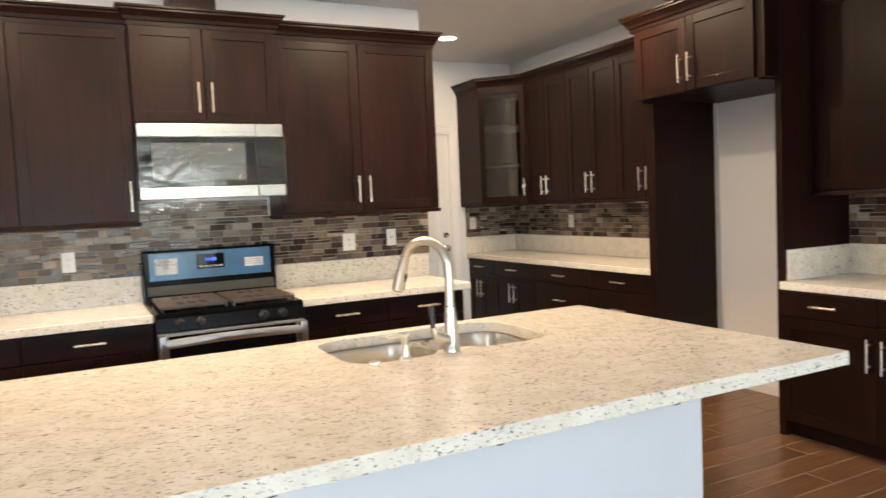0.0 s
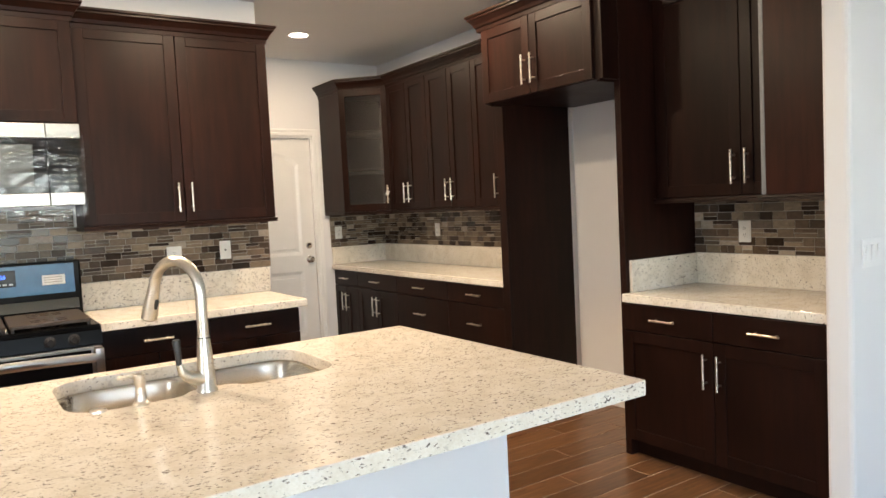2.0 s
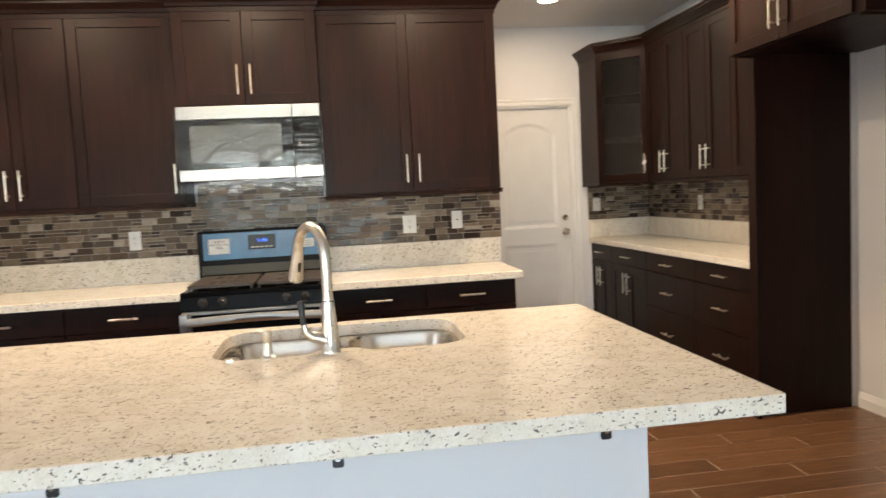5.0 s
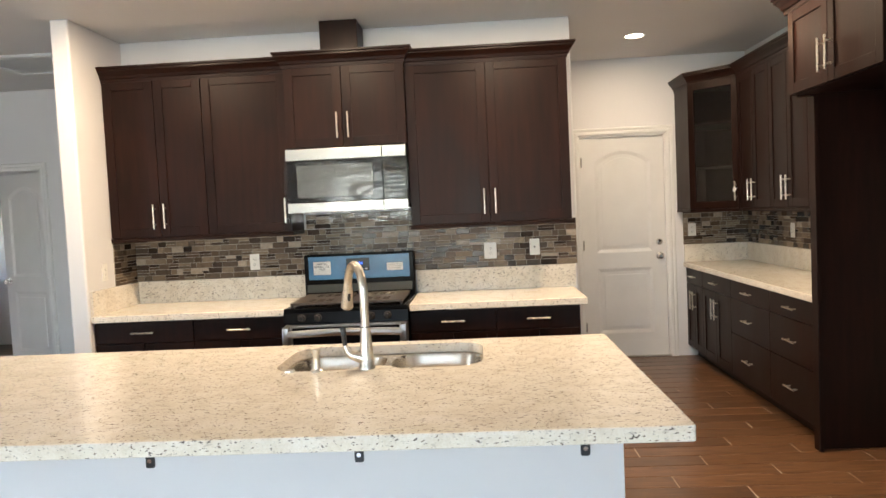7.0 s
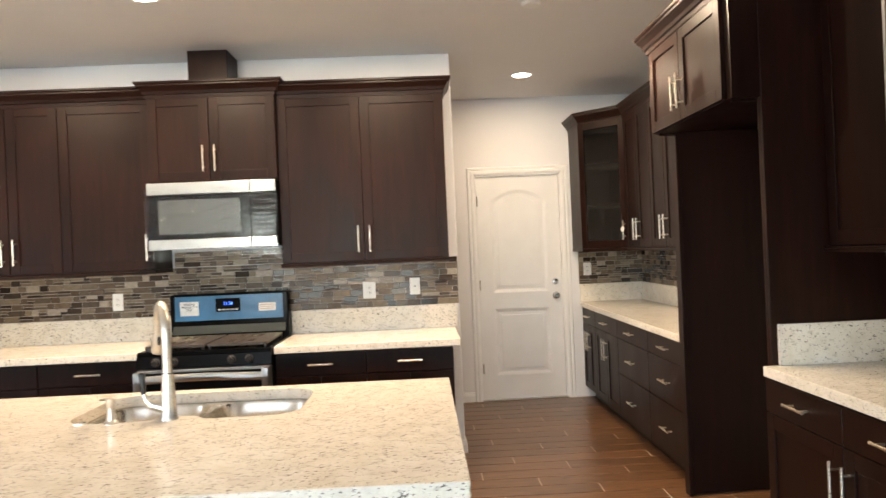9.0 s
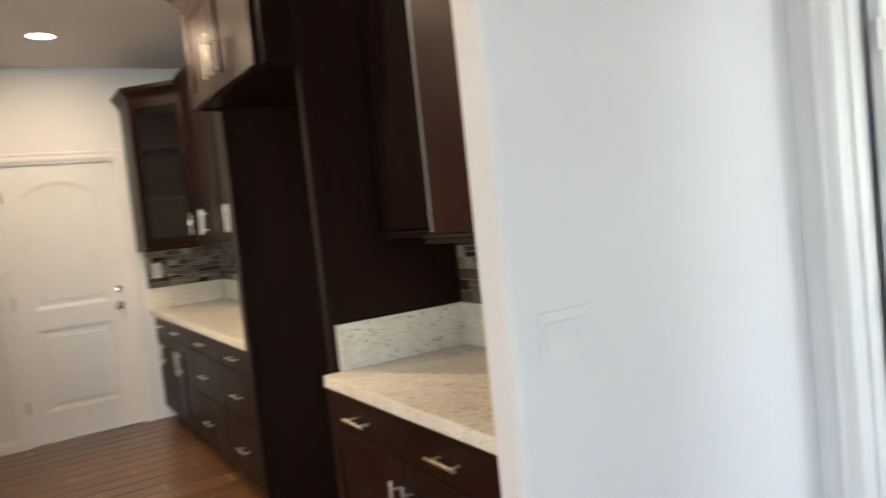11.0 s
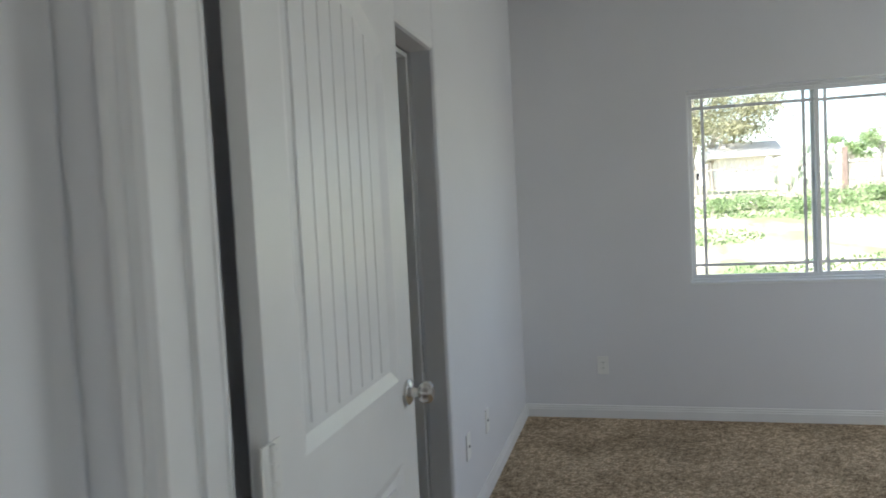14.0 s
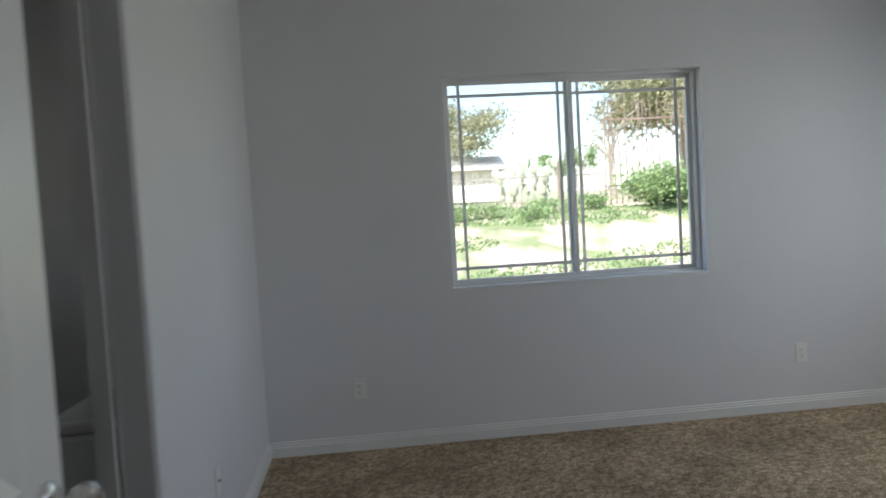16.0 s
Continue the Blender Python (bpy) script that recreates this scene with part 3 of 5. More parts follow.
def outlet(m, label, kind="duplex", w=0.072, h=0.118):
    ob = thing("switch_plate" if kind == "switch" else "outlet", m, label, "switch" if kind == "switch" else "outlet")
    part("plate", boxes((-w / 2, w / 2, -0.006, 0, -h / 2, h / 2), bevel=0.002), SWITCHWHITE if kind == "switch" else PLASTIC, ob)
    if kind == "switch":
        for k in (-1, 0, 1):
            bm = bmesh.new()
            add_box(bm, k * 0.046 - 0.0165, k * 0.046 + 0.0165, -0.010, -0.004, -0.033, 0.033, bevel=0.002)
            bmesh.ops.rotate(bm, cent=(0, -0.006, 0), matrix=Matrix.Rotation(radians(4), 3, "X"), verts=bm.verts[:])
            part("rocker", bm, SWITCHWHITE, ob)
    elif kind == "duplex":
        part("socket_face", boxes((-0.0165, 0.0165, -0.008, -0.004, -0.034, 0.034), bevel=0.0015), PLASTIC, ob)
        for s in (-0.018, 0.018):
            part("slots", boxes((-0.007, -0.0045, -0.0085, -0.006, s - 0.004, s + 0.006), (0.0045, 0.007, -0.0085, -0.006, s - 0.004, s + 0.006), (-0.002, 0.002, -0.0085, -0.006, s - 0.010, s - 0.007)), INK, ob)
    else:
        part("jack", cyl(((0, -0.004, 0), (0, -0.010, 0), 0.006)), INK, ob)
    return ob


TILE_Y = NY - 0.010
W90, E90 = -90, 90
outlet(pose(2.038, TILE_Y, 1.171), "white duplex outlet in the mosaic backsplash", w=0.09)
outlet(pose(2.358, TILE_Y, 1.185), "white jack plate in the mosaic backsplash", "jack")
outlet(pose(0.303, TILE_Y, 1.163), "white duplex outlet in the mosaic backsplash")
outlet(pose(SX, 4.42, 1.165, 0, 0, E90), "white outlet on the short side wall")
outlet(pose(3.95, DY - 0.010, 1.19), "white outlet beside the corner cabinet")
outlet(pose(EX - 0.010, 5.52, 1.19, 0, 0, W90), "white outlet in the dark mosaic")
outlet(pose(EX - 0.010, 2.51, 1.185, 0, 0, W90), "white outlet over the side counter")
outlet(pose(EX + 0.045, 2.95, 0.42, 0, 0, W90), "white outlet low in the refrigerator alcove")
outlet(pose(3.958, 1.626, 1.135), "white triple rocker switch plate", "switch", 0.164, 0.114)
outlet(pose(8.88, 1.112, 0.362, 0, 0, W90), "white duplex outlet on the bedroom wall")
outlet(pose(8.88, -1.553, 0.362, 0, 0, W90), "white duplex outlet on the bedroom wall")
outlet(pose(7.156, 1.635, 0.378), "white blank plate low on the bedroom wall", "jack")
outlet(pose(7.582, 1.635, 0.368), "white jack plate low on the bedroom wall", "jack")

# ---- cabinets ----


def bar(ob, x, z, length, upright, y):
    h = length / 2
    if upright:
        bm = cyl(((x, y - 0.032, z - h), (x, y - 0.032, z + h), 0.006), ((x, y, z - h * 0.66), (x, y - 0.032, z - h * 0.66), 0.005), ((x, y, z + h * 0.66), (x, y - 0.032, z + h * 0.66), 0.005), seg=12)
    else:
        bm = cyl(((x - h, y - 0.032, z), (x + h, y - 0.032, z), 0.006), ((x - h * 0.66, y, z), (x - h * 0.66, y - 0.032, z), 0.005), ((x + h * 0.66, y, z), (x + h * 0.66, y - 0.032, z), 0.005), seg=12)
    return part("handle", bm, BRASS, ob, "slim satin nickel bar handle", True)


def cabinet(name, m, w, d, z0, z1, fronts, label, toe=False):
    """fronts: (kind, x0, x1, z0, z1, handle) with handle 'l', 'r', 'h' or ''. The front is at y=0, facing -y."""
    ob = thing(name, m, label, "cabinet")
    rows = [(0, w, 0, d, z0 + (0.10 if toe else 0), z1)]
    if toe:
        rows.append((0.0, w, 0.07, d, z0, z0 + 0.10))
    part("body", boxes(*rows), WOOD, ob)
    for kind, x0, x1, f0, f1, grip in fronts:
        if kind == "drawer":
            fr = part(kind, boxes((x0, x1, -0.02, 0, f0, f1), bevel=0.002), WOOD, ob)
        else:
            fr = shaker(x0, x1, f0, f1, ob, kind)
        if grip == "h":
            bar(fr, (x0 + x1) / 2, (f0 + f1) / 2, 0.15, False, -0.02)
        elif grip:
            low = kind == "lower_door"
            z = f1 - 0.14 if low else f0 + 0.14
            bar(fr, x0 + 0.035 if grip == "l" else x1 - 0.035, z, 0.17, True, -0.02)
    return ob


UY, UZ0, UZ1 = 4.565, 1.383, 2.47
G = 0.0025


def upper(x0, x1, div, label, y=UY, z0=UZ0, z1=UZ1):
    w = x1 - x0
    fr = []
    if div:
        fr = [("door", G, div - x0 - G, z0 + 0.004, z1 - 0.004, "r"), ("door", div - x0 + G, w - G, z0 + 0.004, z1 - 0.004, "l")]
    else:
        fr = [("door", G, w - G, z0 + 0.004, z1 - 0.004, "r")]
    return cabinet("wall_cabinet", pose(x0, y, 0), w - 0.001, NY - y, z0, z1, fr, label)


upper(-0.598, 0.096, -0.238, "dark espresso two-door wall cabinet over the counter")
upper(0.096, 0.684, None, "dark espresso single-door wall cabinet")
upper(0.684, 1.505, 1.078, "dark short wall cabinet above the microwave", 4.525, 1.94, 2.49)
upper(1.505, 2.595, 2.046, "wide dark two-door wall cabinet beside the door")

CROWN = [(-0.01, -0.012), (0.004, -0.012), (0.006, 0.012), (0.014, 0.016), (0.020, 0.034), (0.038, 0.058), (0.046, 0.064), (0.046, 0.074), (0.056, 0.080), (0.056, 0.092), (-0.01, 0.092)]
RAIL = [(-0.012, 0.0), (0.008, -0.002), (0.010, -0.010), (0.006, -0.013), (0.008, -0.026), (-0.012, -0.026)]


def crown(z, *path):
    structure("crown_moulding", sweep([(o, z + h) for o, h in CROWN], list(path)), WOOD, "dark stepped wooden crown moulding", "crown moulding")


def rail(z, *path):
    structure("light_rail", sweep([(o, z + h) for o, h in RAIL], list(path)), WOOD, "dark wooden light rail under the cabinets", "moulding")


F = UY - 0.02
crown(UZ1, (-0.597, F), (0.682, F))
crown(2.49, (0.682, NY - 0.02), (0.682, 4.505), (1.507, 4.505), (1.507, NY - 0.02))
crown(UZ1, (1.509, F), (2.595, F), (2.595, NY))
rail(UZ0, (-0.597, F), (0.682, F), (0.682, NY - 0.02))
rail(UZ0, (1.507, NY - 0.02), (1.507, F), (2.595, F), (2.595, NY - 0.02))
# range hood chase
structure("vent_chase", boxes((0.93, 1.19, 4.60, NY - 0.002, 2.50, H), bevel=0.004), WOOD, "dark wooden vent chase above the cabinets", "vent chase")

CT, CB = 0.888, 0.844


def base(m, w, d, fr, label):
    return cabinet("base_cabinet", m, w - 0.001, d, 0, CB, fr, label, toe=True)


def drawer_doors(w, dz=0.70, drawers=1):
    fr = []
    for k in range(drawers):
        fr.append(("drawer", w * k / drawers + G, w * (k + 1) / drawers - G, dz, CB - 0.008, "h"))
    fr += [("lower_door", G, w / 2 - G, 0.105, dz - 0.006, "r"), ("lower_door", w / 2 + G, w - G, 0.105, dz - 0.006, "l")]
    return fr


def bank(w):
    return [("drawer", G, w - G, 0.70, CB - 0.008, "h"), ("drawer", G, w - G, 0.43, 0.694, "h"), ("drawer", G, w - G, 0.105, 0.424, "h")]


BY = 4.255
base(pose(-0.595, BY, 0), 0.665, NY - BY, drawer_doors(0.665), "dark espresso base cabinet with drawer and doors")
base(pose(0.07, BY, 0), 0.62, NY - BY, drawer_doors(0.62), "dark espresso base cabinet beside the stove")
base(pose(1.495, BY, 0), 0.555, NY - BY, drawer_doors(0.555), "dark espresso base cabinet beside the stove")
base(pose(2.05, BY, 0), 0.535, NY - BY, drawer_doors(0.535), "dark espresso end base cabinet")


def counter(name, rows, label, bevel=0.004):
    bm = boxes(*rows, bevel=bevel)
    return tagged(part(name, bm, GRANITE), label, "countertop")


CF = 4.205
counter("countertop", [(SX + 0.001, 0.688, CF, NY - 0.002, CB, CT)], "polished speckled white granite countertop")
counter("countertop", [(1.497, 2.628, CF, NY - 0.002, CB, CT)], "polished speckled white granite countertop")
ST = 1.052
counter("granite_splash", [(SX + 0.022, 0.688, NY - 0.022, NY - 0.001, CT, ST)], "low speckled granite backsplash strip", 0.002)
counter("granite_splash", [(1.497, 2.645, NY - 0.022, NY - 0.001, CT, ST)], "low speckled granite backsplash strip", 0.002)
counter("granite_splash", [(SX + 0.001, SX + 0.021, CF + 0.01, NY - 0.001, CT, ST)], "low speckled granite side splash", 0.002)

# east run, fronts face west; local x runs south
CX, BX = 3.865, 3.91


def west(y):
    return pose(BX, y, 0, 0, 0, -90)


base(west(6.485), 0.475, EX - BX, drawer_doors(0.475), "dark espresso corner base cabinet")
base(west(6.01), 0.70, EX - BX, drawer_doors(0.70), "dark espresso base cabinet with drawer and doors")
base(west(5.31), 0.74, EX - BX, bank(0.74), "dark espresso cabinet of three drawers")
base(west(4.57), 0.705, EX - BX, bank(0.705), "dark espresso cabinet of three drawers")
counter("countertop", [(CX, EX - 0.002, 3.868, DY - 0.002, CB, CT)], "polished speckled granite countertop on the long run")
counter("granite_splash", [(EX - 0.022, EX - 0.001, 3.868, DY - 0.023, CT, ST)], "low speckled granite backsplash strip", 0.002)
counter("granite_splash", [(CX + 0.01, EX - 0.001, DY - 0.022, DY - 0.001, CT, ST)], "low speckled granite backsplash strip", 0.002)
UX = 4.145


def upper_east(y0, y1):
    w = y0 - y1
    fr = [("door", G, w / 2 - G, UZ0 + 0.004, UZ1 - 0.004, "r"), ("door", w / 2 + G, w - G, UZ0 + 0.004, UZ1 - 0.004, "l")]
    return cabinet("wall_cabinet", pose(UX, y0, 0, 0, 0, -90), w - 0.001, EX - UX, UZ0, UZ1, fr, "dark espresso two-door wall cabinet")


upper_east(5.738, 5.105)
upper_east(5.105, 4.485)
upper_east(4.485, 3.862)


def corner_cabinet():
    ob = thing("corner_cabinet", pose(0, 0, 0), "dark diagonal corner cabinet with a glass door", "cabinet")
    a, b = Vector((3.825, 6.06)), Vector((4.145, 5.74))
    t = 0.018
    bm = bmesh.new()
    add_box(bm, 3.825, 3.825 + t, 6.06, DY - 0.001, UZ0, UZ1)
    add_box(bm, 3.825 + t, EX - 0.001, DY - 0.012, DY - 0.001, UZ0, UZ1)
    add_box(bm, EX - 0.012, EX - 0.001, 5.743, DY - 0.012, UZ0, UZ1)
    add_box(bm, 4.145, EX - 0.012, 5.741, 5.753, UZ0, UZ1)
    part("body", bm, WOOD, ob)
    plan = [(3.83, 6.063), (4.146, 5.745), (EX - 0.012, 5.755), (EX - 0.012, DY - 0.012), (3.83, DY - 0.012)]
    for z in (UZ0, UZ0 + 0.36, UZ0 + 0.72, UZ1 - t):
        part("shelf", slab(plan, [], z + 0.0005, z + t), WOOD, ob)
    w = (b - a).length
    m = Matrix.Translation((a.x, a.y, 0)) @ Matrix.Rotation(radians(-45), 4, "Z")
    bm = bmesh.new()
    z0, z1, s = UZ0 + 0.004, UZ1 - 0.004, 0.06
    for r in ((0.004, s, z0, z1), (w - s, w - 0.004, z0, z1), (s, w - s, z0, z0 + s), (s, w - s, z1 - s, z1)):
        add_box(bm, r[0], r[1], -0.02, 0, r[2], r[3], bevel=0.002)
    bmesh.ops.transform(bm, matrix=m, verts=bm.verts[:])
    dr = part("door", bm, WOOD, ob)
    bm = boxes((s - 0.004, w - s + 0.004, -0.011, -0.008, z0 + s - 0.004, z1 - s + 0.004))
    bmesh.ops.transform(bm, matrix=m, verts=bm.verts[:])
    part("glass_pane", bm, CABGLASS, dr)
    x = w - 0.03
    bm = cyl(((x, -0.052, z0 + 0.06), (x, -0.052, z0 + 0.22), 0.006), ((x, -0.02, z0 + 0.09), (x, -0.052, z0 + 0.09), 0.005), ((x, -0.02, z0 + 0.19), (x, -0.052, z0 + 0.19), 0.005))
    bmesh.ops.transform(bm, matrix=m, verts=bm.verts[:])
    part("handle", bm, BRASS, dr, "slim satin nickel bar handle")
    bm = boxes((x - 0.013, x + 0.016, -0.062, -0.058, z0 + 0.13, z0 + 0.17), bevel=0.001)
    bmesh.ops.rotate(bm, cent=(x, -0.06, z0 + 0.15), matrix=Matrix.Rotation(radians(25), 3, "Y"), verts=bm.verts[:])
    bmesh.ops.transform(bm, matrix=m, verts=bm.verts[:])
    part("paper_tag", bm, PAPER, dr, "small white paper tag on the handle")


corner_cabinet()
q = 0.0141
crown(UZ1, (3.825, DY), (3.825, 6.06 - 0.008), (4.137 - q, 5.730 + 0.005), (UX - 0.02, 5.713), (UX - 0.02, 3.862))
rail(UZ0, (3.825, DY - 0.02), (3.825, 6.06 - 0.008), (4.137 - q, 5.730 + 0.005), (UX - 0.02, 5.713), (UX - 0.02, 3.862))

# refrigerator alcove
structure("alcove_panel", boxes((3.873, EX - 0.001, 3.84, 3.86, 0, UZ1), (3.85, 3.873, 3.79, 3.86, 0, UZ1), bevel=0.002), WOOD, "tall dark wooden panel beside the alcove", "panel")
structure("alcove_panel", boxes((3.875, EX - 0.001, 2.835, 2.855, 0, UZ1), (3.875, EX + 0.043, 2.855, 2.875, 0, UZ1), bevel=0.002), WOOD, "tall dark wooden panel beside the counter", "panel")
ZF = 2.025
w = 3.838 - 2.838
bridge = cabinet("wall_cabinet", pose(3.752, 3.838, 0, 0, 0, -90), w, 0.122, ZF, UZ1 + 0.02, [("door", 0.012, 0.455, ZF + 0.004, UZ1 + 0.01, "r"), ("door", 0.460, 0.945, ZF + 0.004, UZ1 + 0.01, "l")],
                 "deep dark cabinet bridging the refrigerator alcove")
part("rear_box", boxes((0.001, w - 0.039, 0.1225, EX + 0.043 - 3.752, ZF + 0.012, UZ1)), WOOD, bridge)
for x in (0.03, w - 0.05):
    part("lower_edge", boxes((x, x + 0.02, 0.01, 0.118, ZF - 0.012, ZF), bevel=0.001), WOOD, bridge)
crown(UZ1 + 0.02, (UX, 3.86), (3.732, 3.86), (3.732, 2.838), (4.02, 2.838))

# pantry counter
PB = 3.86
base(pose(PB, 2.833, 0, 0, 0, -90), 1.096, EX - PB, drawer_doors(1.096, drawers=2), "wide dark base cabinet with two drawers")
counter("countertop", [(3.832, EX - 0.002, 1.737, 2.832, CB, CT)], "polished speckled granite side countertop")
counter("granite_splash", [(EX - 0.022, EX - 0.001, 1.738, 2.812, CT, ST + 0.01)], "low speckled granite backsplash strip", 0.002)
counter("granite_splash", [(3.90, EX - 0.001, 2.813, 2.833, CT, ST + 0.01)], "low speckled granite side splash", 0.002)
cabinet("wall_cabinet", pose(4.145, 2.833, 0, 0, 0, -90), 0.77, EX - 4.145, UZ0, UZ1,
        [("door", 0.03, 0.528, UZ0 + 0.004, UZ1 - 0.004, "r"), ("door", 0.533, 0.768, UZ0 + 0.004, UZ1 - 0.004, "l")], "dark espresso two-door wall cabinet above the side counter")
deep = cabinet("wall_cabinet", pose(3.89, 2.046, 0, 0, 0, -90), 0.306, EX - 3.89, UZ0, UZ1, [], "deeper flat reddish-dark wall cabinet at the wall end")
part("front_panel", boxes((0.026, 0.306, -0.020, 0, UZ0, UZ1), bevel=0.003), CHERRY_LIT, deep, "cherry front panel with daylight put into its colour")
# Added strip: the glint along the cabinet edge, put into colour.
part("edge_glint", boxes((0.0, 0.022, -0.012, 0, UZ0, UZ1), bevel=0.004), EDGE_GLINT, deep, "pale grey strip painting light caught on the edge")
crown(UZ1, (4.125, 2.833), (4.125, 2.048), (3.87, 2.048), (3.87, 1.738))
rail(UZ0, (4.125, 2.833), (4.125, 2.048))
rail(UZ0, (4.40, 2.046), (3.87, 2.046), (3.87, 1.738))

# ---- island ----
island = thing("kitchen_island", pose(0, 0, 0), "white-sided kitchen island with dark cabinets behind", "island")
PY, PX0, PX1 = 2.085, -0.46, 2.42
for r in ((PX0, PX1, PY, PY + 0.02, 0, CB - 0.001), (PX0, PX0 + 0.02, PY + 0.0205, 2.905, 0, CB - 0.001), (PX1 - 0.02, PX1, PY + 0.0205, 2.905, 0, CB - 0.001)):
    part("side_panel", boxes(r, bevel=0.003), WALL, island, "smooth white painted panel")
part("cabinet_back", boxes((PX0 + 0.02, PX1 - 0.02, 2.868, 2.886, 0.10, CB - 0.004)), WOOD, island)
for k in range(5):
    dr = shaker(-0.28, 0.28, 0.11, CB - 0.02, island, "door")
    dr.matrix_basis = pose(PX0 + 0.02 + 0.568 * (k + 0.5), 2.888, 0, 0, 0, 180)
for x in (0.045, 0.785, 1.520, 2.291):
    plate = rounded([(x - 0.016, 0.628), (x + 0.016, 0.628), (x + 0.016, CB), (x - 0.016, CB)], 0.008, 3)
    bm = slab(plate, [], -0.006, 0.0, 0.001)
    bmesh.ops.transform(bm, matrix=Matrix.Translation((0, PY - 0.0065, 0)) @ UP, verts=bm.verts[:])
    add_box(bm, x - 0.016, x + 0.016, 1.72, PY - 0.001, CB - 0.007, CB - 0.0005, bevel=0.0015)
    br = part("bracket", bm, DARKPLASTIC, island, "black steel angle bracket")
    for z in (0.655, 0.76):
        part("screw", cyl(((x, PY - 0.0115, z), (x, PY - 0.006, z), 0.008)), CHROME, br, "bright screw head")
SX0, SX1, SY0, SY1 = 1.14, 1.958, 2.362, 2.85
hole = rounded([(SX0, SY0), (1.44, SY0), (1.475, SY0 + 0.055), (1.60, SY0 + 0.055), (1.635, SY0), (SX1, SY0), (SX1, SY1), (SX0, SY1)], 0.13, 7)
tagged(part("island_countertop", slab(rounded([(-0.55, 1.555), (2.51, 1.555), (2.51, 2.92), (-0.55, 2.92)], 0.012, 3), [hole], CB, CT, 0.003), GRANITE), "large speckled cream granite island top", "countertop")


def sink():
    ob = thing("sink", pose(0, 0, 0), "double-bowl stainless steel undermount sink", "sink")
    zr = CB - 0.001
    bowls = []
    for x0, x1 in ((SX0 + 0.010, 1.545), (1.572, SX1 - 0.010)):
        y0, y1 = SY0 + 0.010, SY1 - 0.010
        if x0 < 1.3:
            cor = [(x0, y0), (1.44, y0), (1.475, y0 + 0.06), (x1, y0 + 0.06), (x1, y1), (x0, y1)]
        else:
            cor = [(x0, y0 + 0.06), (1.60, y0 + 0.06), (1.635, y0), (x1, y0), (x1, y1), (x0, y1)]
        bowls.append(cor)
    rim = rounded([(SX0 - 0.04, SY0 - 0.03), (SX1 + 0.04, SY0 - 0.03), (SX1 + 0.04, SY1 + 0.012), (SX0 - 0.04, SY1 + 0.012)], 0.1)
    part("rim", slab(rim, [rounded(c, 0.12, 7) for c in bowls], zr - 0.004, zr), SINK_STEEL, ob)
    for cor in bowls:
        out = rounded(cor, 0.12, 7)
        c = sum(out, Vector((0, 0))) / len(out)
        bm = bmesh.new()
        rings = []
        for f, z in ((1.0, zr - 0.0005), (0.985, zr - 0.01), (0.965, zr - 0.12), (0.93, zr - 0.175), (0.85, zr - 0.195), (0.3, zr - 0.205), (0.12, zr - 0.207)):
            rings.append([bm.verts.new((c.x + (p.x - c.x) * f, c.y + (p.y - c.y) * f, z)) for p in out])
        for a, b in zip(rings, rings[1:]):
            for i in range(len(out)):
                j = (i + 1) % len(out)
                bm.faces.new((a[i], b[i], b[j], a[j]))
        bm.faces.new(rings[-1])
        bmesh.ops.recalc_face_normals(bm, faces=bm.faces[:])
        bmesh.ops.reverse_faces(bm, faces=bm.faces[:])
        part("bowl", bm, SINK_STEEL, ob, "", True)
        part("drain", cyl(((c.x, c.y, zr - 0.208), (c.x, c.y, zr - 0.203), 0.045), ((c.x, c.y, zr - 0.203), (c.x, c.y, zr - 0.2015), 0.02), seg=20), CHROME, ob)


sink()


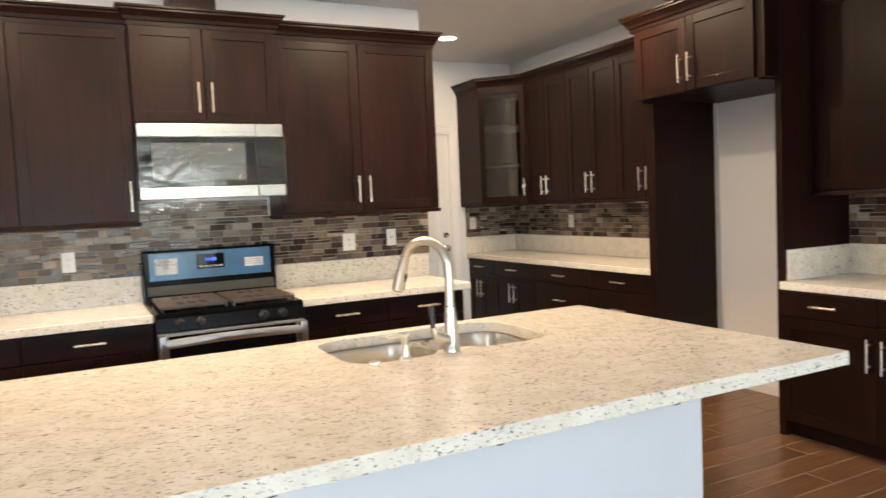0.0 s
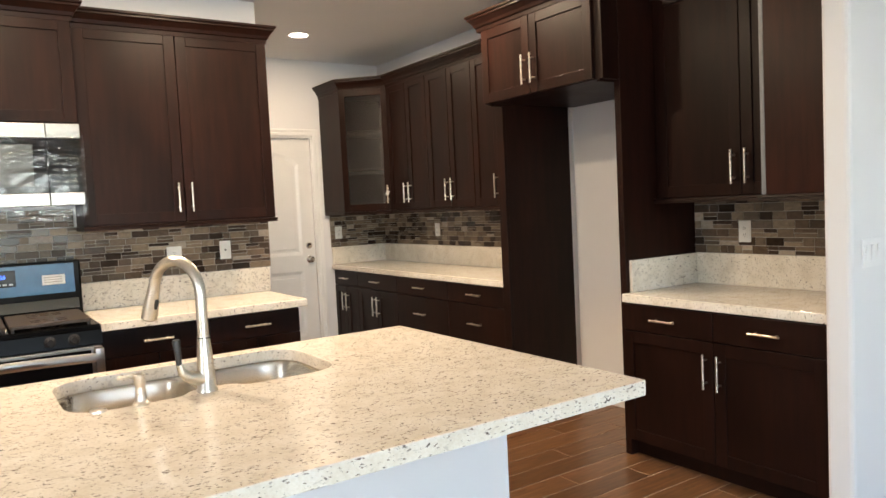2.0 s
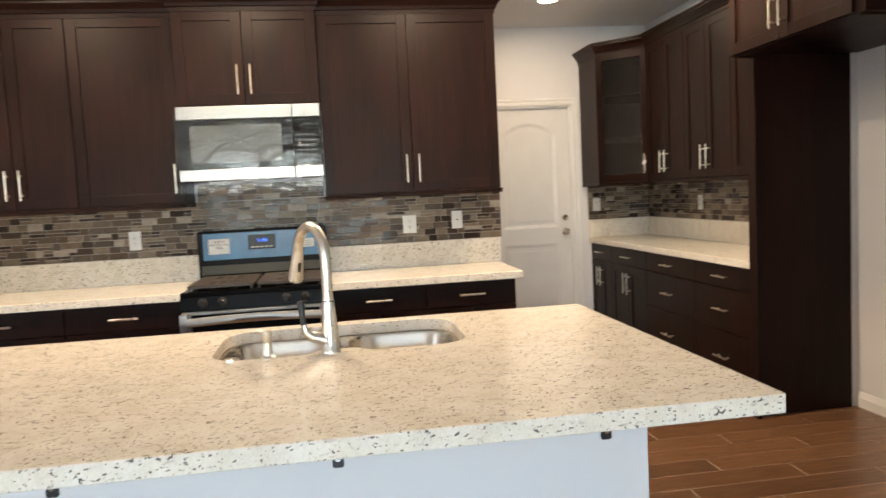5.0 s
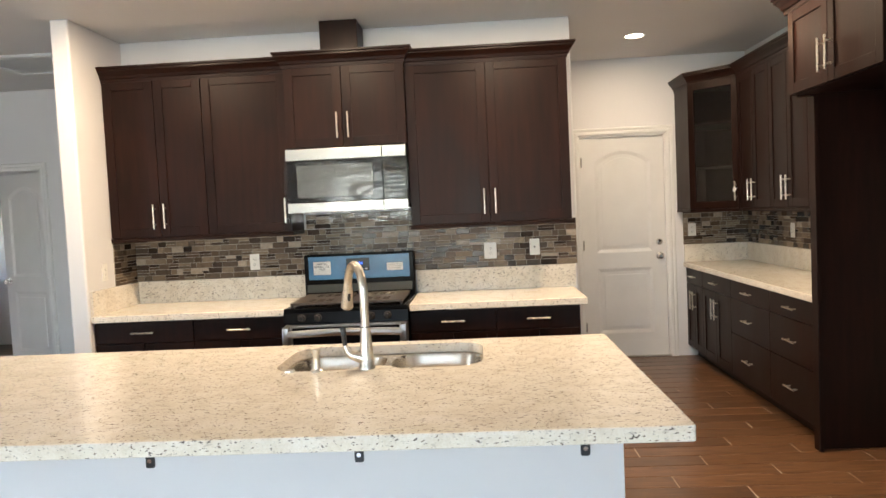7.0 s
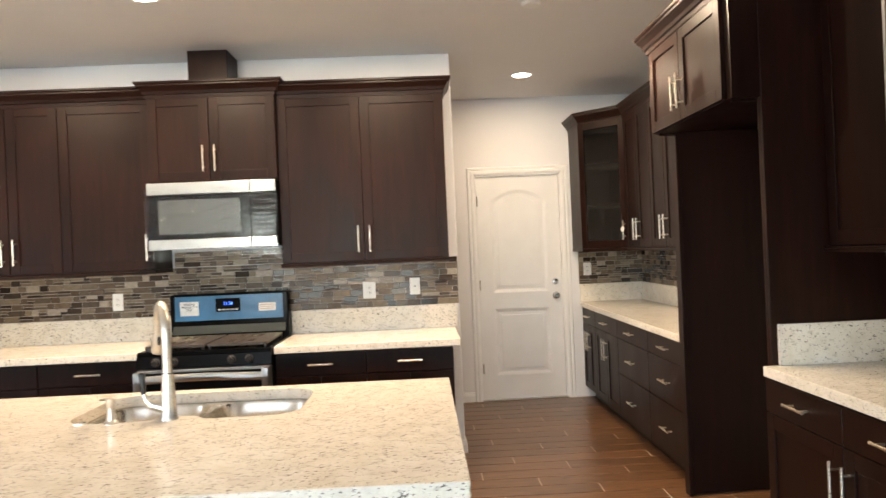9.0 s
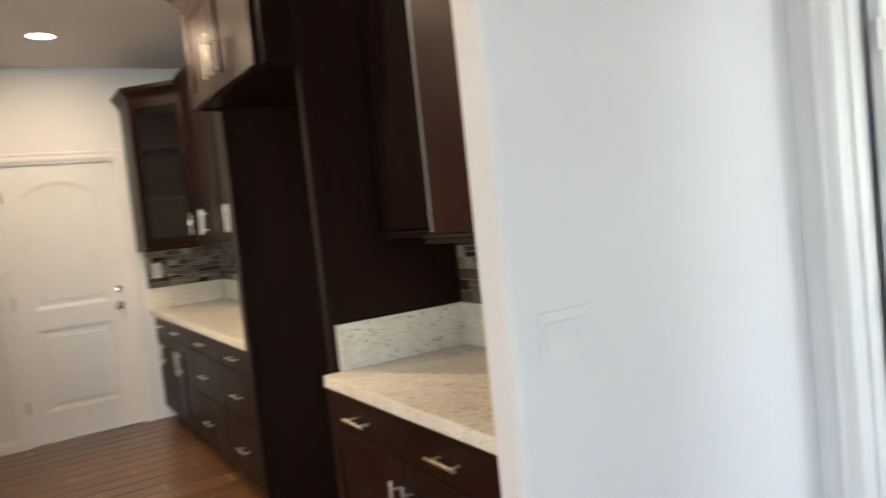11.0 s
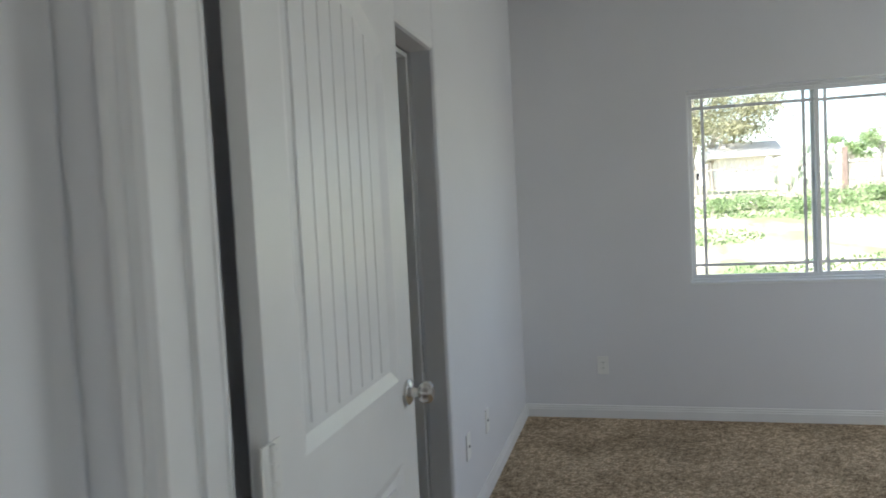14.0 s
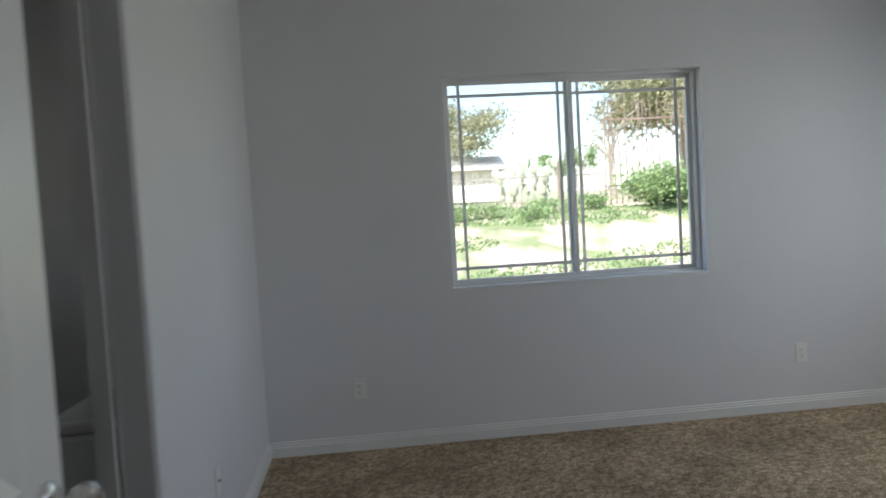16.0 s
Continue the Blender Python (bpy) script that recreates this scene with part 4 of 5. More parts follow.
def faucet():
    fx, fy = 1.515, 2.375
    ob = thing("faucet", pose(fx, fy, CT), "brushed nickel gooseneck pull-down faucet", "faucet")
    part("body", lathe([(0.0, 0), (0.031, 0.0), (0.031, 0.006), (0.027, 0.012), (0.0255, 0.06), (0.0225, 0.11), (0.0195, 0.15), (0.0185, 0.165), (0.001, 0.165)]), NICKEL, ob, "", True)
    d = Vector((-0.45, 0.89, 0)).normalized()
    pts = [Vector((0, 0, 0.16)), Vector((0, 0, 0.23)), Vector((0, 0, 0.29))]
    r = 0.102
    for k in range(1, 15):
        a = math.pi * k / 14 * 0.93
        pts.append(d * (r - r * math.cos(a)) + Vector((0, 0, 0.29 + r * math.sin(a))))
    part("spout", tube(pts, 0.0165, 16), NICKEL, ob, "", True)
    e = (pts[-1] - pts[-2]).normalized()
    head = [pts[-1] - e * 0.002, pts[-1] + e * 0.02, pts[-1] + e * 0.06, pts[-1] + e * 0.105, pts[-1] + e * 0.112]
    hd = part("spray_head", tube(head, [0.0175, 0.019, 0.0225, 0.0255, 0.020], 16), NICKEL, ob, "", True)
    c = pts[-1] + e * 0.06 - d * 0.022
    part("spray_button", tube([c - e * 0.016, c, c + e * 0.016], [0.005, 0.007, 0.005], 10), DARKPLASTIC, hd, "dark spray button", True)
    lv = Vector((-0.97, -0.2, 0))
    part("handle_stem", tube([Vector((0, 0, 0.034)), lv * 0.03 + Vector((0, 0, 0.046)), lv * 0.058 + Vector((0, 0, 0.056)), lv * 0.074 + Vector((0, 0, 0.070)), lv * 0.081 + Vector((0, 0, 0.094))], [0.024, 0.021, 0.0165, 0.013, 0.0095], 16), NICKEL, ob, "", True)
    part("lever", tube([lv * 0.081 + Vector((0, 0, 0.093)), lv * 0.083 + Vector((0, 0, 0.125)), lv * 0.086 + Vector((0, 0, 0.164)), lv * 0.0862 + Vector((0, 0, 0.168))], [0.0085, 0.0095, 0.0115, 0.009], 14), DARKPLASTIC, ob, "dark grey lever", True)
    part("swivel_ring", lathe([(0.0, 0.160), (0.0192, 0.160), (0.0192, 0.163), (0.001, 0.163)], 20), DARKPLASTIC, ob, "dark seam ring", True)


faucet()
sd = thing("soap_dispenser", pose(1.325, 2.352, CT), "brushed nickel soap dispenser beside the sink", "soap dispenser")
part("body", lathe([(0.0, 0), (0.024, 0.0), (0.024, 0.005), (0.016, 0.012), (0.013, 0.05), (0.0135, 0.055), (0.016, 0.06), (0.016, 0.085), (0.010, 0.09), (0.001, 0.09)], 18), NICKEL, sd, "", True)
part("nozzle", tube([(0, 0, 0.078), (-0.025, 0.02, 0.082), (-0.05, 0.04, 0.076)], [0.007, 0.006, 0.005], 10), NICKEL, sd, "", True)
ob = part("air_switch_button", lathe([(0.0, 0), (0.023, 0.0), (0.022, 0.006), (0.014, 0.008), (0.013, 0.006), (0.001, 0.006)], 18), NICKEL, None, "", True)
ob.matrix_world = pose(1.215, 2.362, CT)
tagged(ob, "flat round nickel button on the granite", "sink button")

# ---- stove ----


def words(text, size, m, mat, parent, name="print"):
    cu = bpy.data.curves.new(name, "FONT")
    cu.body, cu.size, cu.extrude, cu.align_x, cu.align_y = text, size, 0.0003, "CENTER", "CENTER"
    tmp = bpy.data.objects.new("tmp", cu)
    me = bpy.data.meshes.new_from_object(tmp)
    bpy.data.objects.remove(tmp)
    me.materials.append(mat)
    me.transform(m)
    ob = new(name, me)
    ob.parent = parent
    return ob


def stove():
    x0, x1 = 0.694, 1.491
    w = x1 - x0
    ob = thing("stove", pose(x0, 4.155, 0), "black and stainless gas stove with blue protective film", "stove")
    part("body", boxes((0.0, w, 0.03, 0.70, 0.02, 0.865), bevel=0.003), BLACK, ob)
    part("cooktop", boxes((0.0, w, 0.0, 0.60, 0.865, 0.895), bevel=0.008), BLACK, ob)
    # sloping control panel
    bm = bmesh.new()
    prof = [(0.03, 0.795), (-0.012, 0.798), (0.0, 0.868), (0.03, 0.872)]
    a = [bm.verts.new((0, y, z)) for y, z in prof]
    b = [bm.verts.new((w, y, z)) for y, z in prof]
    for k in range(4):
        bm.faces.new((a[k], a[(k + 1) % 4], b[(k + 1) % 4], b[k]))
    bm.faces.new(a[::-1]), bm.faces.new(b)
    bmesh.ops.recalc_face_normals(bm, faces=bm.faces[:])
    part("control_panel", bm, BLACK, ob)
    for x in (0.12, 0.225, 0.565, 0.67):
        bm = lathe([(0.0, 0), (0.027, 0), (0.027, 0.008), (0.021, 0.012), (0.019, 0.032), (0.015, 0.036), (0.001, 0.036)], 18)
        add_box(bm, -0.004, 0.004, -0.02, 0.02, 0.034, 0.042)
        bmesh.ops.transform(bm, matrix=Matrix.Translation((x, -0.007, 0.835)) @ UP, verts=bm.verts[:])
        part("knob", bm, KNOB, ob, "black round burner knob", True)
    dr = part("oven_door", boxes((0.004, w - 0.004, -0.012, 0.03, 0.18, 0.79), bevel=0.006), STEEL, ob, "stainless oven door")
    part("door_glass", boxes((0.055, w - 0.055, -0.016, -0.010, 0.24, 0.772), bevel=0.003), BLACKGLASS, dr, "black oven glass")
    bm = bmesh.new()
    rings = []
    for k in range(17):
        u = k / 16
        x, bow = 0.02 + (w - 0.04) * u, math.sin(math.pi * u)
        y, z = -0.066 - 0.014 * bow, 0.738 + 0.012 * bow
        rings.append([bm.verts.new((x, y + a, z + b)) for a, b in ((0.010, -0.022), (-0.004, -0.022), (-0.011, -0.012), (-0.011, 0.012), (-0.004, 0.022), (0.010, 0.022))])
    for a, b in zip(rings, rings[1:]):
        for k in range(6):
            bm.faces.new((a[k], a[(k + 1) % 6], b[(k + 1) % 6], b[k]))
    bmesh.ops.recalc_face_normals(bm, faces=bm.faces[:])
    add_box(bm, 0.005, 0.045, -0.078, -0.010, 0.66, 0.785, bevel=0.004)
    add_box(bm, w - 0.045, w - 0.005, -0.078, -0.010, 0.66, 0.785, bevel=0.004)
    part("oven_handle", bm, STEEL, dr, "bowed stainless handle", True)
    part("drawer", boxes((0.004, w - 0.004, -0.010, 0.03, 0.03, 0.172), bevel=0.005), STEEL, ob)
    # flat grates with clusters of slots
    for gx in (0.03, w / 2 + 0.006):
        gw = w / 2 - 0.04
        holes = []
        for cy in (0.17, 0.43):
            for ix in (-1, 0, 1):
                for iy in (-1, 1):
                    hx, hy = gx + gw / 2 + ix * 0.058, cy + iy * 0.034
                    holes.append([(hx - 0.022, hy - 0.024), (hx + 0.022, hy - 0.024), (hx + 0.022, hy + 0.024), (hx - 0.022, hy + 0.024)])
        bm = slab(rounded([(gx, 0.045), (gx + gw, 0.045), (gx + gw, 0.555), (gx, 0.555)], 0.02, 3), holes, 0.908, 0.924, 0.002)
        for fx in (gx + 0.005, gx + gw - 0.02):
            for fy in (0.055, 0.53):
                add_box(bm, fx, fx + 0.015, fy, fy + 0.015, 0.893, 0.909)
        part("grate", bm, IRON, ob, "dark brown cast iron grate")
        for y in (0.17, 0.43):
            part("burner", cyl(((gx + gw / 2, y, 0.894), (gx + gw / 2, y, 0.906), 0.045, 0.04), seg=20), BLACK, ob)
    # backguard
    part("backguard", boxes((0.0, w, 0.60, 0.70, 0.865, 1.20), bevel=0.01), BLACK, ob, "black backguard")
    bm = bmesh.new()
    a = [bm.verts.new(p) for p in ((0.02, 0.575, 0.93), (w - 0.02, 0.575, 0.93), (w - 0.02, 0.598, 0.985), (0.02, 0.598, 0.985))]
    b = [bm.verts.new((v.co.x, v.co.y + 0.02, v.co.z - 0.004)) for v in a]
    bm.faces.new(a), bm.faces.new(b[::-1])
    for k in range(4):
        bm.faces.new((a[k], b[k], b[(k + 1) % 4], a[(k + 1) % 4]))
    bmesh.ops.recalc_face_normals(bm, faces=bm.faces[:])
    part("chrome_strip", bm, DARKCHROME, ob, "polished sloping strip")
    part("protective_film", boxes((0.035, w - 0.035, 0.594, 0.598, 1.02, 1.185), bevel=0.001), BLUEFILM, ob, "blue protective film")
    part("clock_display", boxes((0.31, 0.475, 0.588, 0.593, 1.075, 1.165), bevel=0.002), BLACKGLASS, ob, "black clock display")
    words("11:56", 0.030, Matrix.Translation((0.395, 0.587, 1.13)) @ UP, CLOCK, ob, "clock_digits")
    for k in range(5):
        part("button", boxes((0.325 + 0.029 * k, 0.345 + 0.029 * k, 0.5865, 0.5885, 1.085, 1.094)), PAPER, ob)
    part("film_label", boxes((0.07, 0.195, 0.5915, 0.5935, 1.055, 1.15)), PAPER, ob, "white paper label")
    words("REMOVE\nPROTECTIVE\nFILM", 0.019, Matrix.Translation((0.1325, 0.591, 1.112)) @ UP, INK, ob, "label_print")
    part("rating_label", boxes((0.60, 0.715, 0.5915, 0.5935, 1.07, 1.125)), PAPER, ob, "white paper label")
    for k in range(3):
        part("label_line", boxes((0.61, 0.70, 0.5908, 0.5916, 1.083 + 0.013 * k, 1.087 + 0.013 * k)), GROUT, ob)


stove()


def microwave():
    x0, w, h = 0.690, 0.81, 0.425
    ob = thing("microwave", pose(x0, 4.455, 1.503), "stainless over-range microwave wrapped in clear plastic", "microwave")
    part("body", boxes((0, w, 0.0, 0.41, 0.004, h), bevel=0.004), BLACK, ob)
    part("upper_band", boxes((0, w * 0.80, -0.022, 0, h - 0.075, h), bevel=0.003), STEEL, ob, "stainless band")
    part("upper_band", boxes((w * 0.80 + 0.003, w, -0.022, 0, h - 0.075, h), bevel=0.003), STEEL, ob, "stainless band")
    part("lower_band", boxes((0, w * 0.80, -0.022, 0, 0.0, 0.065), bevel=0.003), STEEL, ob, "stainless band")
    part("lower_band", boxes((w * 0.80 + 0.003, w, -0.022, 0, 0.0, 0.065), bevel=0.003), STEEL, ob, "stainless band")
    part("door_glass", boxes((0.003, w * 0.80, -0.018, 0, 0.066, h - 0.076), bevel=0.002), BLACKGLASS, ob, "black door glass")
    part("window_mesh", boxes((0.07, w * 0.72, -0.020, -0.016, 0.10, h - 0.11), bevel=0.001), simple("grey_mesh_screen", (0.045, 0.05, 0.052), 0.35), ob, "grey window screen")
    part("key_pad", boxes((w * 0.80 + 0.004, w - 0.003, -0.018, 0, 0.066, h - 0.076), bevel=0.002), BLACKGLASS, ob, "black key pad")
    for r in range(6):
        for c in range(3):
            part("key", boxes((w * 0.83 + 0.04 * c, w * 0.83 + 0.028 + 0.04 * c, -0.0195, -0.017, 0.09 + 0.03 * r, 0.102 + 0.03 * r)), KNOB, ob)
    # crumpled wrap
    bm = bmesh.new()
    nx, nz = 150, 90
    grid = []
    for j in range(nz + 1):
        row = []
        for i in range(nx + 1):
            u, v = i / nx, j / nz
            x, z = -0.012 + (w + 0.024) * u, -0.07 + (h + 0.03) * v
            fold = abs(noise.noise((x * 2.6 + z * 5.5, z * 3.0 - x * 1.8, 3.1)))
            cross = abs(noise.noise((x * 3.4 - z * 6.5, z * 2.2 + x * 1.5, 9.4)))
            fine = abs(noise.noise((x * 17 - z * 24, z * 19 + x * 15, 7.7)))
            crush = 1.0 if u > 0.78 or v < 0.17 else 0.3
            y = -0.034 - 0.20 * max(0.0, 0.045 - fold) - 0.16 * max(0.0, 0.04 - cross) - 0.020 * crush * max(0.0, 0.16 - fine)
            if j < 8:
                z += 0.02 * noise.noise((x * 9, 2.0, 0.5)) * (8 - j) / 8
            row.append(bm.verts.new((x, y, z)))
        grid.append(row)
    for j in range(nz):
        for i in range(nx):
            bm.faces.new((grid[j][i], grid[j][i + 1], grid[j + 1][i + 1], grid[j + 1][i]))
    wr = part("plastic_wrap", bm, FILM, ob, "crumpled clear plastic wrap", True)
    wr.visible_shadow = False


microwave()

# ---- ceiling lamps ----
LAMPS = [(-0.115, 3.575), (1.03, 3.60), (2.14, 3.65), (3.315, 3.74), (3.28, 5.60)]
for k, (x, y) in enumerate(LAMPS):
    ob = thing("recessed_light", pose(x, y, H), "round white recessed ceiling light, switched on", "ceiling light", "recessed ceiling lights")
    bm = bmesh.new()
    seg = 28
    rings = [[bm.verts.new((r * math.cos(2 * math.pi * i / seg), r * math.sin(2 * math.pi * i / seg), z)) for i in range(seg)] for r, z in ((0.095, 0.0), (0.092, -0.006), (0.074, -0.004), (0.070, -0.001))]
    for a, b in zip(rings, rings[1:]):
        for i in range(seg):
            bm.faces.new((a[i], a[(i + 1) % seg], b[(i + 1) % seg], b[i]))
    bmesh.ops.recalc_face_normals(bm, faces=bm.faces[:])
    part("trim_ring", bm, TRIM, ob)
    part("lens", cyl(((0, 0, -0.003), (0, 0, 0.004), 0.071), seg=28), LED, ob, "glowing warm lens")
    lamp("downlight", "AREA", pose(x, y, H - 0.012), 3.6 if y < 5 else 1.7, WARM, disc=0.13)
sm = thing("smoke_detector", pose(3.095, 3.90, H), "round white smoke detector on the ceiling", "smoke detector")
part("body", lathe([(0.0, 0.0), (0.055, 0.0), (0.055, -0.006), (0.047, -0.014), (0.02, -0.017), (0.001, -0.017)]), PLASTIC, sm, "", True)
hatch = thing("ceiling_hatch", pose(-1.55, 5.35, H), "white framed ceiling vent above the hall", "vent")
part("frame", boxes((-0.33, 0.33, -0.33, -0.27, -0.02, 0), (-0.33, 0.33, 0.27, 0.33, -0.02, 0), (-0.33, -0.27, -0.27, 0.27, -0.02, 0), (0.27, 0.33, -0.27, 0.27, -0.02, 0), bevel=0.004), TRIM, hatch)
for k in range(14):
    bm = boxes((-0.27, 0.27, -0.012, 0.012, -0.002, 0.0))
    bmesh.ops.transform(bm, matrix=pose(0, -0.25 + 0.0385 * k, -0.008, 25), verts=bm.verts[:])
    part("slat", bm, TRIM, hatch)

# ---- bathroom ----
toilet = thing("toilet", pose(7.2, 2.19, 0.008, 0, 0, 180), "white porcelain toilet in the dim bathroom", "toilet")
bm = lathe([(0.0, 0), (0.12, 0), (0.11, 0.1), (0.12, 0.2), (0.18, 0.36), (0.19, 0.39), (0.001, 0.39)])
bmesh.ops.scale(bm, vec=(1, 1.3, 1), verts=bm.verts[:])
part("bowl", bm, PORCELAIN, toilet, "", True)
bm = lathe([(0.0, 0.393), (0.195, 0.393), (0.195, 0.41), (0.18, 0.425), (0.001, 0.43)])
bmesh.ops.scale(bm, vec=(1, 1.25, 1), verts=bm.verts[:])
part("seat", bm, PORCELAIN, toilet, "", True)
part("tank", boxes((-0.2, 0.2, 0.22, 0.42, 0.38, 0.74), bevel=0.02), PORCELAIN, toilet)
part("tank_lid", boxes((-0.21, 0.21, 0.21, 0.43, 0.742, 0.78), bevel=0.012), PORCELAIN, toilet)
part("pedestal", boxes((-0.1, 0.1, 0.1, 0.40, 0.0, 0.36), bevel=0.03), PORCELAIN, toilet)

# ---- outdoors ----
def terrain(x, y):
    """The yard climbs from the house to the fence, then more gently."""
    z = -0.15 + 0.125 * min(max(x - 9.5, 0), 10.5) + 0.08 * min(max(x - 20, 0), 4) + 0.025 * min(max(x - 24, 0), 36)
    return z + 0.05 * noise.noise((x * 0.3, y * 0.3, 0))


bm = bmesh.new()
xs = [9.03 + 0.5 * i for i in range(60)] + [42, 46, 50, 55, 60, 80, 200, 900]
ys = [-900, -200, -60] + [-30 + 1.0 * j for j in range(61)] + [60, 200, 900]
g = [[bm.verts.new((x, y, terrain(x, y))) for y in ys] for x in xs]
for i in range(len(xs) - 1):
    for j in range(len(ys) - 1):
        bm.faces.new((g[i][j], g[i + 1][j], g[i + 1][j + 1], g[i][j + 1]))
structure("ground", bm, GROUND, "dry soil yard with patches of grass", "ground")
structure("ground_apron", boxes((-900, 9.03, -900, 900, -0.4, -0.15)), GROUND, "dry soil around the house", "ground")


def leaf_cloud(bm, centre, size, n, leaf, rnd):
    for _ in range(n):
        v = Vector((rnd.gauss(0, 0.45), rnd.gauss(0, 0.45), rnd.gauss(0, 0.45)))
        p = Vector(centre) + Vector((v.x * size[0], v.y * size[1], v.z * size[2]))
        s = leaf * rnd.uniform(0.6, 1.4)
        q = Euler((rnd.uniform(-1.2, 1.2), rnd.uniform(-1.2, 1.2), rnd.uniform(0, 6.3))).to_matrix()
        bm.faces.new([bm.verts.new(p + q @ Vector(c) * s) for c in ((-1, 0, 0), (0, -0.45, 0.1), (1, 0, 0), (0, 0.45, 0.1))])


def tree(x, y, h, spread, n, leaf, mat, seed, label, bare=False):
    rnd = random.Random(seed)
    z = terrain(x, y)
    ob = thing("tree", pose(x, y, z), label, "tree")
    bm = tube([(0, 0, -0.1), (0.05 * h * 0.3, 0.02 * h, h * 0.3), (0.02 * h, -0.03 * h, h * 0.6), (0, 0, h * 0.85)], [h * 0.035, h * 0.026, h * 0.017, h * 0.006], 8)
    tips = []
    for k in range(11):
        a, r = rnd.uniform(0, 6.28), spread * rnd.uniform(0.5, 1.0)
        z0 = h * rnd.uniform(0.3, 0.7)
        tip = Vector((r * math.cos(a), r * math.sin(a), min(h, z0 + h * rnd.uniform(0.12, 0.4))))
        midp = Vector((tip.x * 0.45, tip.y * 0.45, z0 + (tip.z - z0) * 0.65))
        merge(bm, tube([(0, 0, z0 - 0.05), midp, tip], [h * 0.014, h * 0.009, h * 0.003], 6))
        tips.append(tip)
        if bare:
            for _ in range(5):
                t2 = tip + Vector((rnd.uniform(-1, 1), rnd.uniform(-1, 1), rnd.uniform(-0.2, 1))) * spread * 0.4
                merge(bm, tube([midp.lerp(tip, 0.6), t2], [h * 0.005, h * 0.0015], 5))
    part("trunk", bm, BARK, ob)
    bm = bmesh.new()
    for tip in tips:
        leaf_cloud(bm, tip, (spread * 0.45, spread * 0.45, h * 0.13), n // 11, leaf, rnd)
    part("crown", bm, mat, ob)
    return ob


tree(27, -9.4, 5.2, 2.3, 9000, 0.10, LEAF_DRY, 1, "tall olive-green tree behind the iron fence")
tree(25.2, -8.7, 4.1, 1.9, 10000, 0.07, LEAF_DRY, 9, "dense olive-green tree against the iron fence")
tree(24.5, -6.0, 2.7, 1.0, 130, 0.06, LEAF_DRY, 2, "bare grey tree leaning by the fence", True)
tree(31, -1.9, 3.1, 1.9, 6500, 0.07, LEAF_DRY, 3, "loose pale tree beyond the yard")
tree(26, -0.9, 3.4, 1.0, 5000, 0.05, LEAF_DRY, 7, "pale drooping tree at the yard edge")
tree(47, -10.6, 2.2, 0.9, 1500, 0.09, LEAF, 5, "small distant green tree")
tree(48, -12.4, 2.6, 0.9, 1500, 0.09, LEAF, 6, "small distant green tree")


def bush(x, y, r, h, n, leaf, seed, label):
    rnd = random.Random(seed)
    z = terrain(x, y)
    ob = thing("bush", pose(x, y, z), label, "bush")
    bm = bmesh.new()
    for k in range(7):
        a, d = rnd.uniform(0, 6.28), rnd.uniform(0.2, 0.8) * r
        leaf_cloud(bm, (d * math.cos(a), d * math.sin(a), h * rnd.uniform(0.3, 0.7)), (r * 0.5, r * 0.5, h * 0.38), n // 7, leaf, rnd)
    part("foliage", bm, LEAF, ob)
    part("stem", cyl(((0, 0, -0.1), (0, 0, h * 0.5), 0.04, 0.02), seg=7), BARK, ob)


bush(20.0, -5.45, 1.15, 0.95, 5200, 0.055, 11, "broad leafy green bush at the fence")
bush(20.1, -7.1, 0.7, 0.75, 1600, 0.055, 12, "leafy green bush at the fence")
for k, (bx, by) in enumerate(((19.5, -0.7), (20.0, -1.6), (19.4, -2.4), (20.2, -3.2), (20.3, 0.3), (20.6, -4.1))):
    bush(bx, by, 0.55, 0.38, 700, 0.04, 20 + k, "low weedy green shrub along the fence")


def weeds():
    rnd = random.Random(5)
    bm = bmesh.new()
    for _ in range(14000):
        x, y = rnd.uniform(13.8, 21), rnd.uniform(-9, 2.0)
        if noise.noise((x * 0.5, y * 0.28, 2.0)) < 0.05 and x < 18.8:
            continue
        z = terrain(x, y)
        s, a = rnd.uniform(0.025, 0.06), rnd.uniform(0, 6.28)
        d = Vector((math.cos(a), math.sin(a), 0)) * s * 0.5
        bm.faces.new([bm.verts.new(Vector((x, y, z)) + o) for o in (-d, d, d * 0.6 + Vector((0, 0, s * 0.7)), Vector((d.y, -d.x, s)))])
    ob = part("weeds", bm, LEAF)
    tagged(ob, "patches of low green weeds on the soil", "weeds", kind="stuff")


weeds()


def cactus():
    rnd = random.Random(8)
    ob = thing("cactus", pose(23.5, -3.3, terrain(23.5, -3.3)) @ Matrix.Scale(0.62, 4), "large pale prickly pear cactus", "cactus")
    pads = [(Vector((0, (k - 2.5) * 0.35, 0.3)), 0.3) for k in range(6)]
    for level in range(4):
        pads += [(p + Vector((rnd.uniform(-0.25, 0.25), rnd.uniform(-0.32, 0.32), rnd.uniform(0.25, 0.45))), 0.24) for p, s in pads[-7:]]
    for p, s in pads:
        bm = bmesh.new()
        bmesh.ops.create_uvsphere(bm, u_segments=9, v_segments=6, radius=1)
        bmesh.ops.scale(bm, vec=(0.05, s * 0.75, s), verts=bm.verts[:])
        bmesh.ops.rotate(bm, cent=(0, 0, 0), matrix=Euler((rnd.uniform(-0.6, 0.6), 0, rnd.uniform(-0.9, 0.9))).to_matrix(), verts=bm.verts[:])
        bmesh.ops.translate(bm, vec=p, verts=bm.verts[:])
        part("pad", bm, CACTUS, ob, "", True)


cactus()


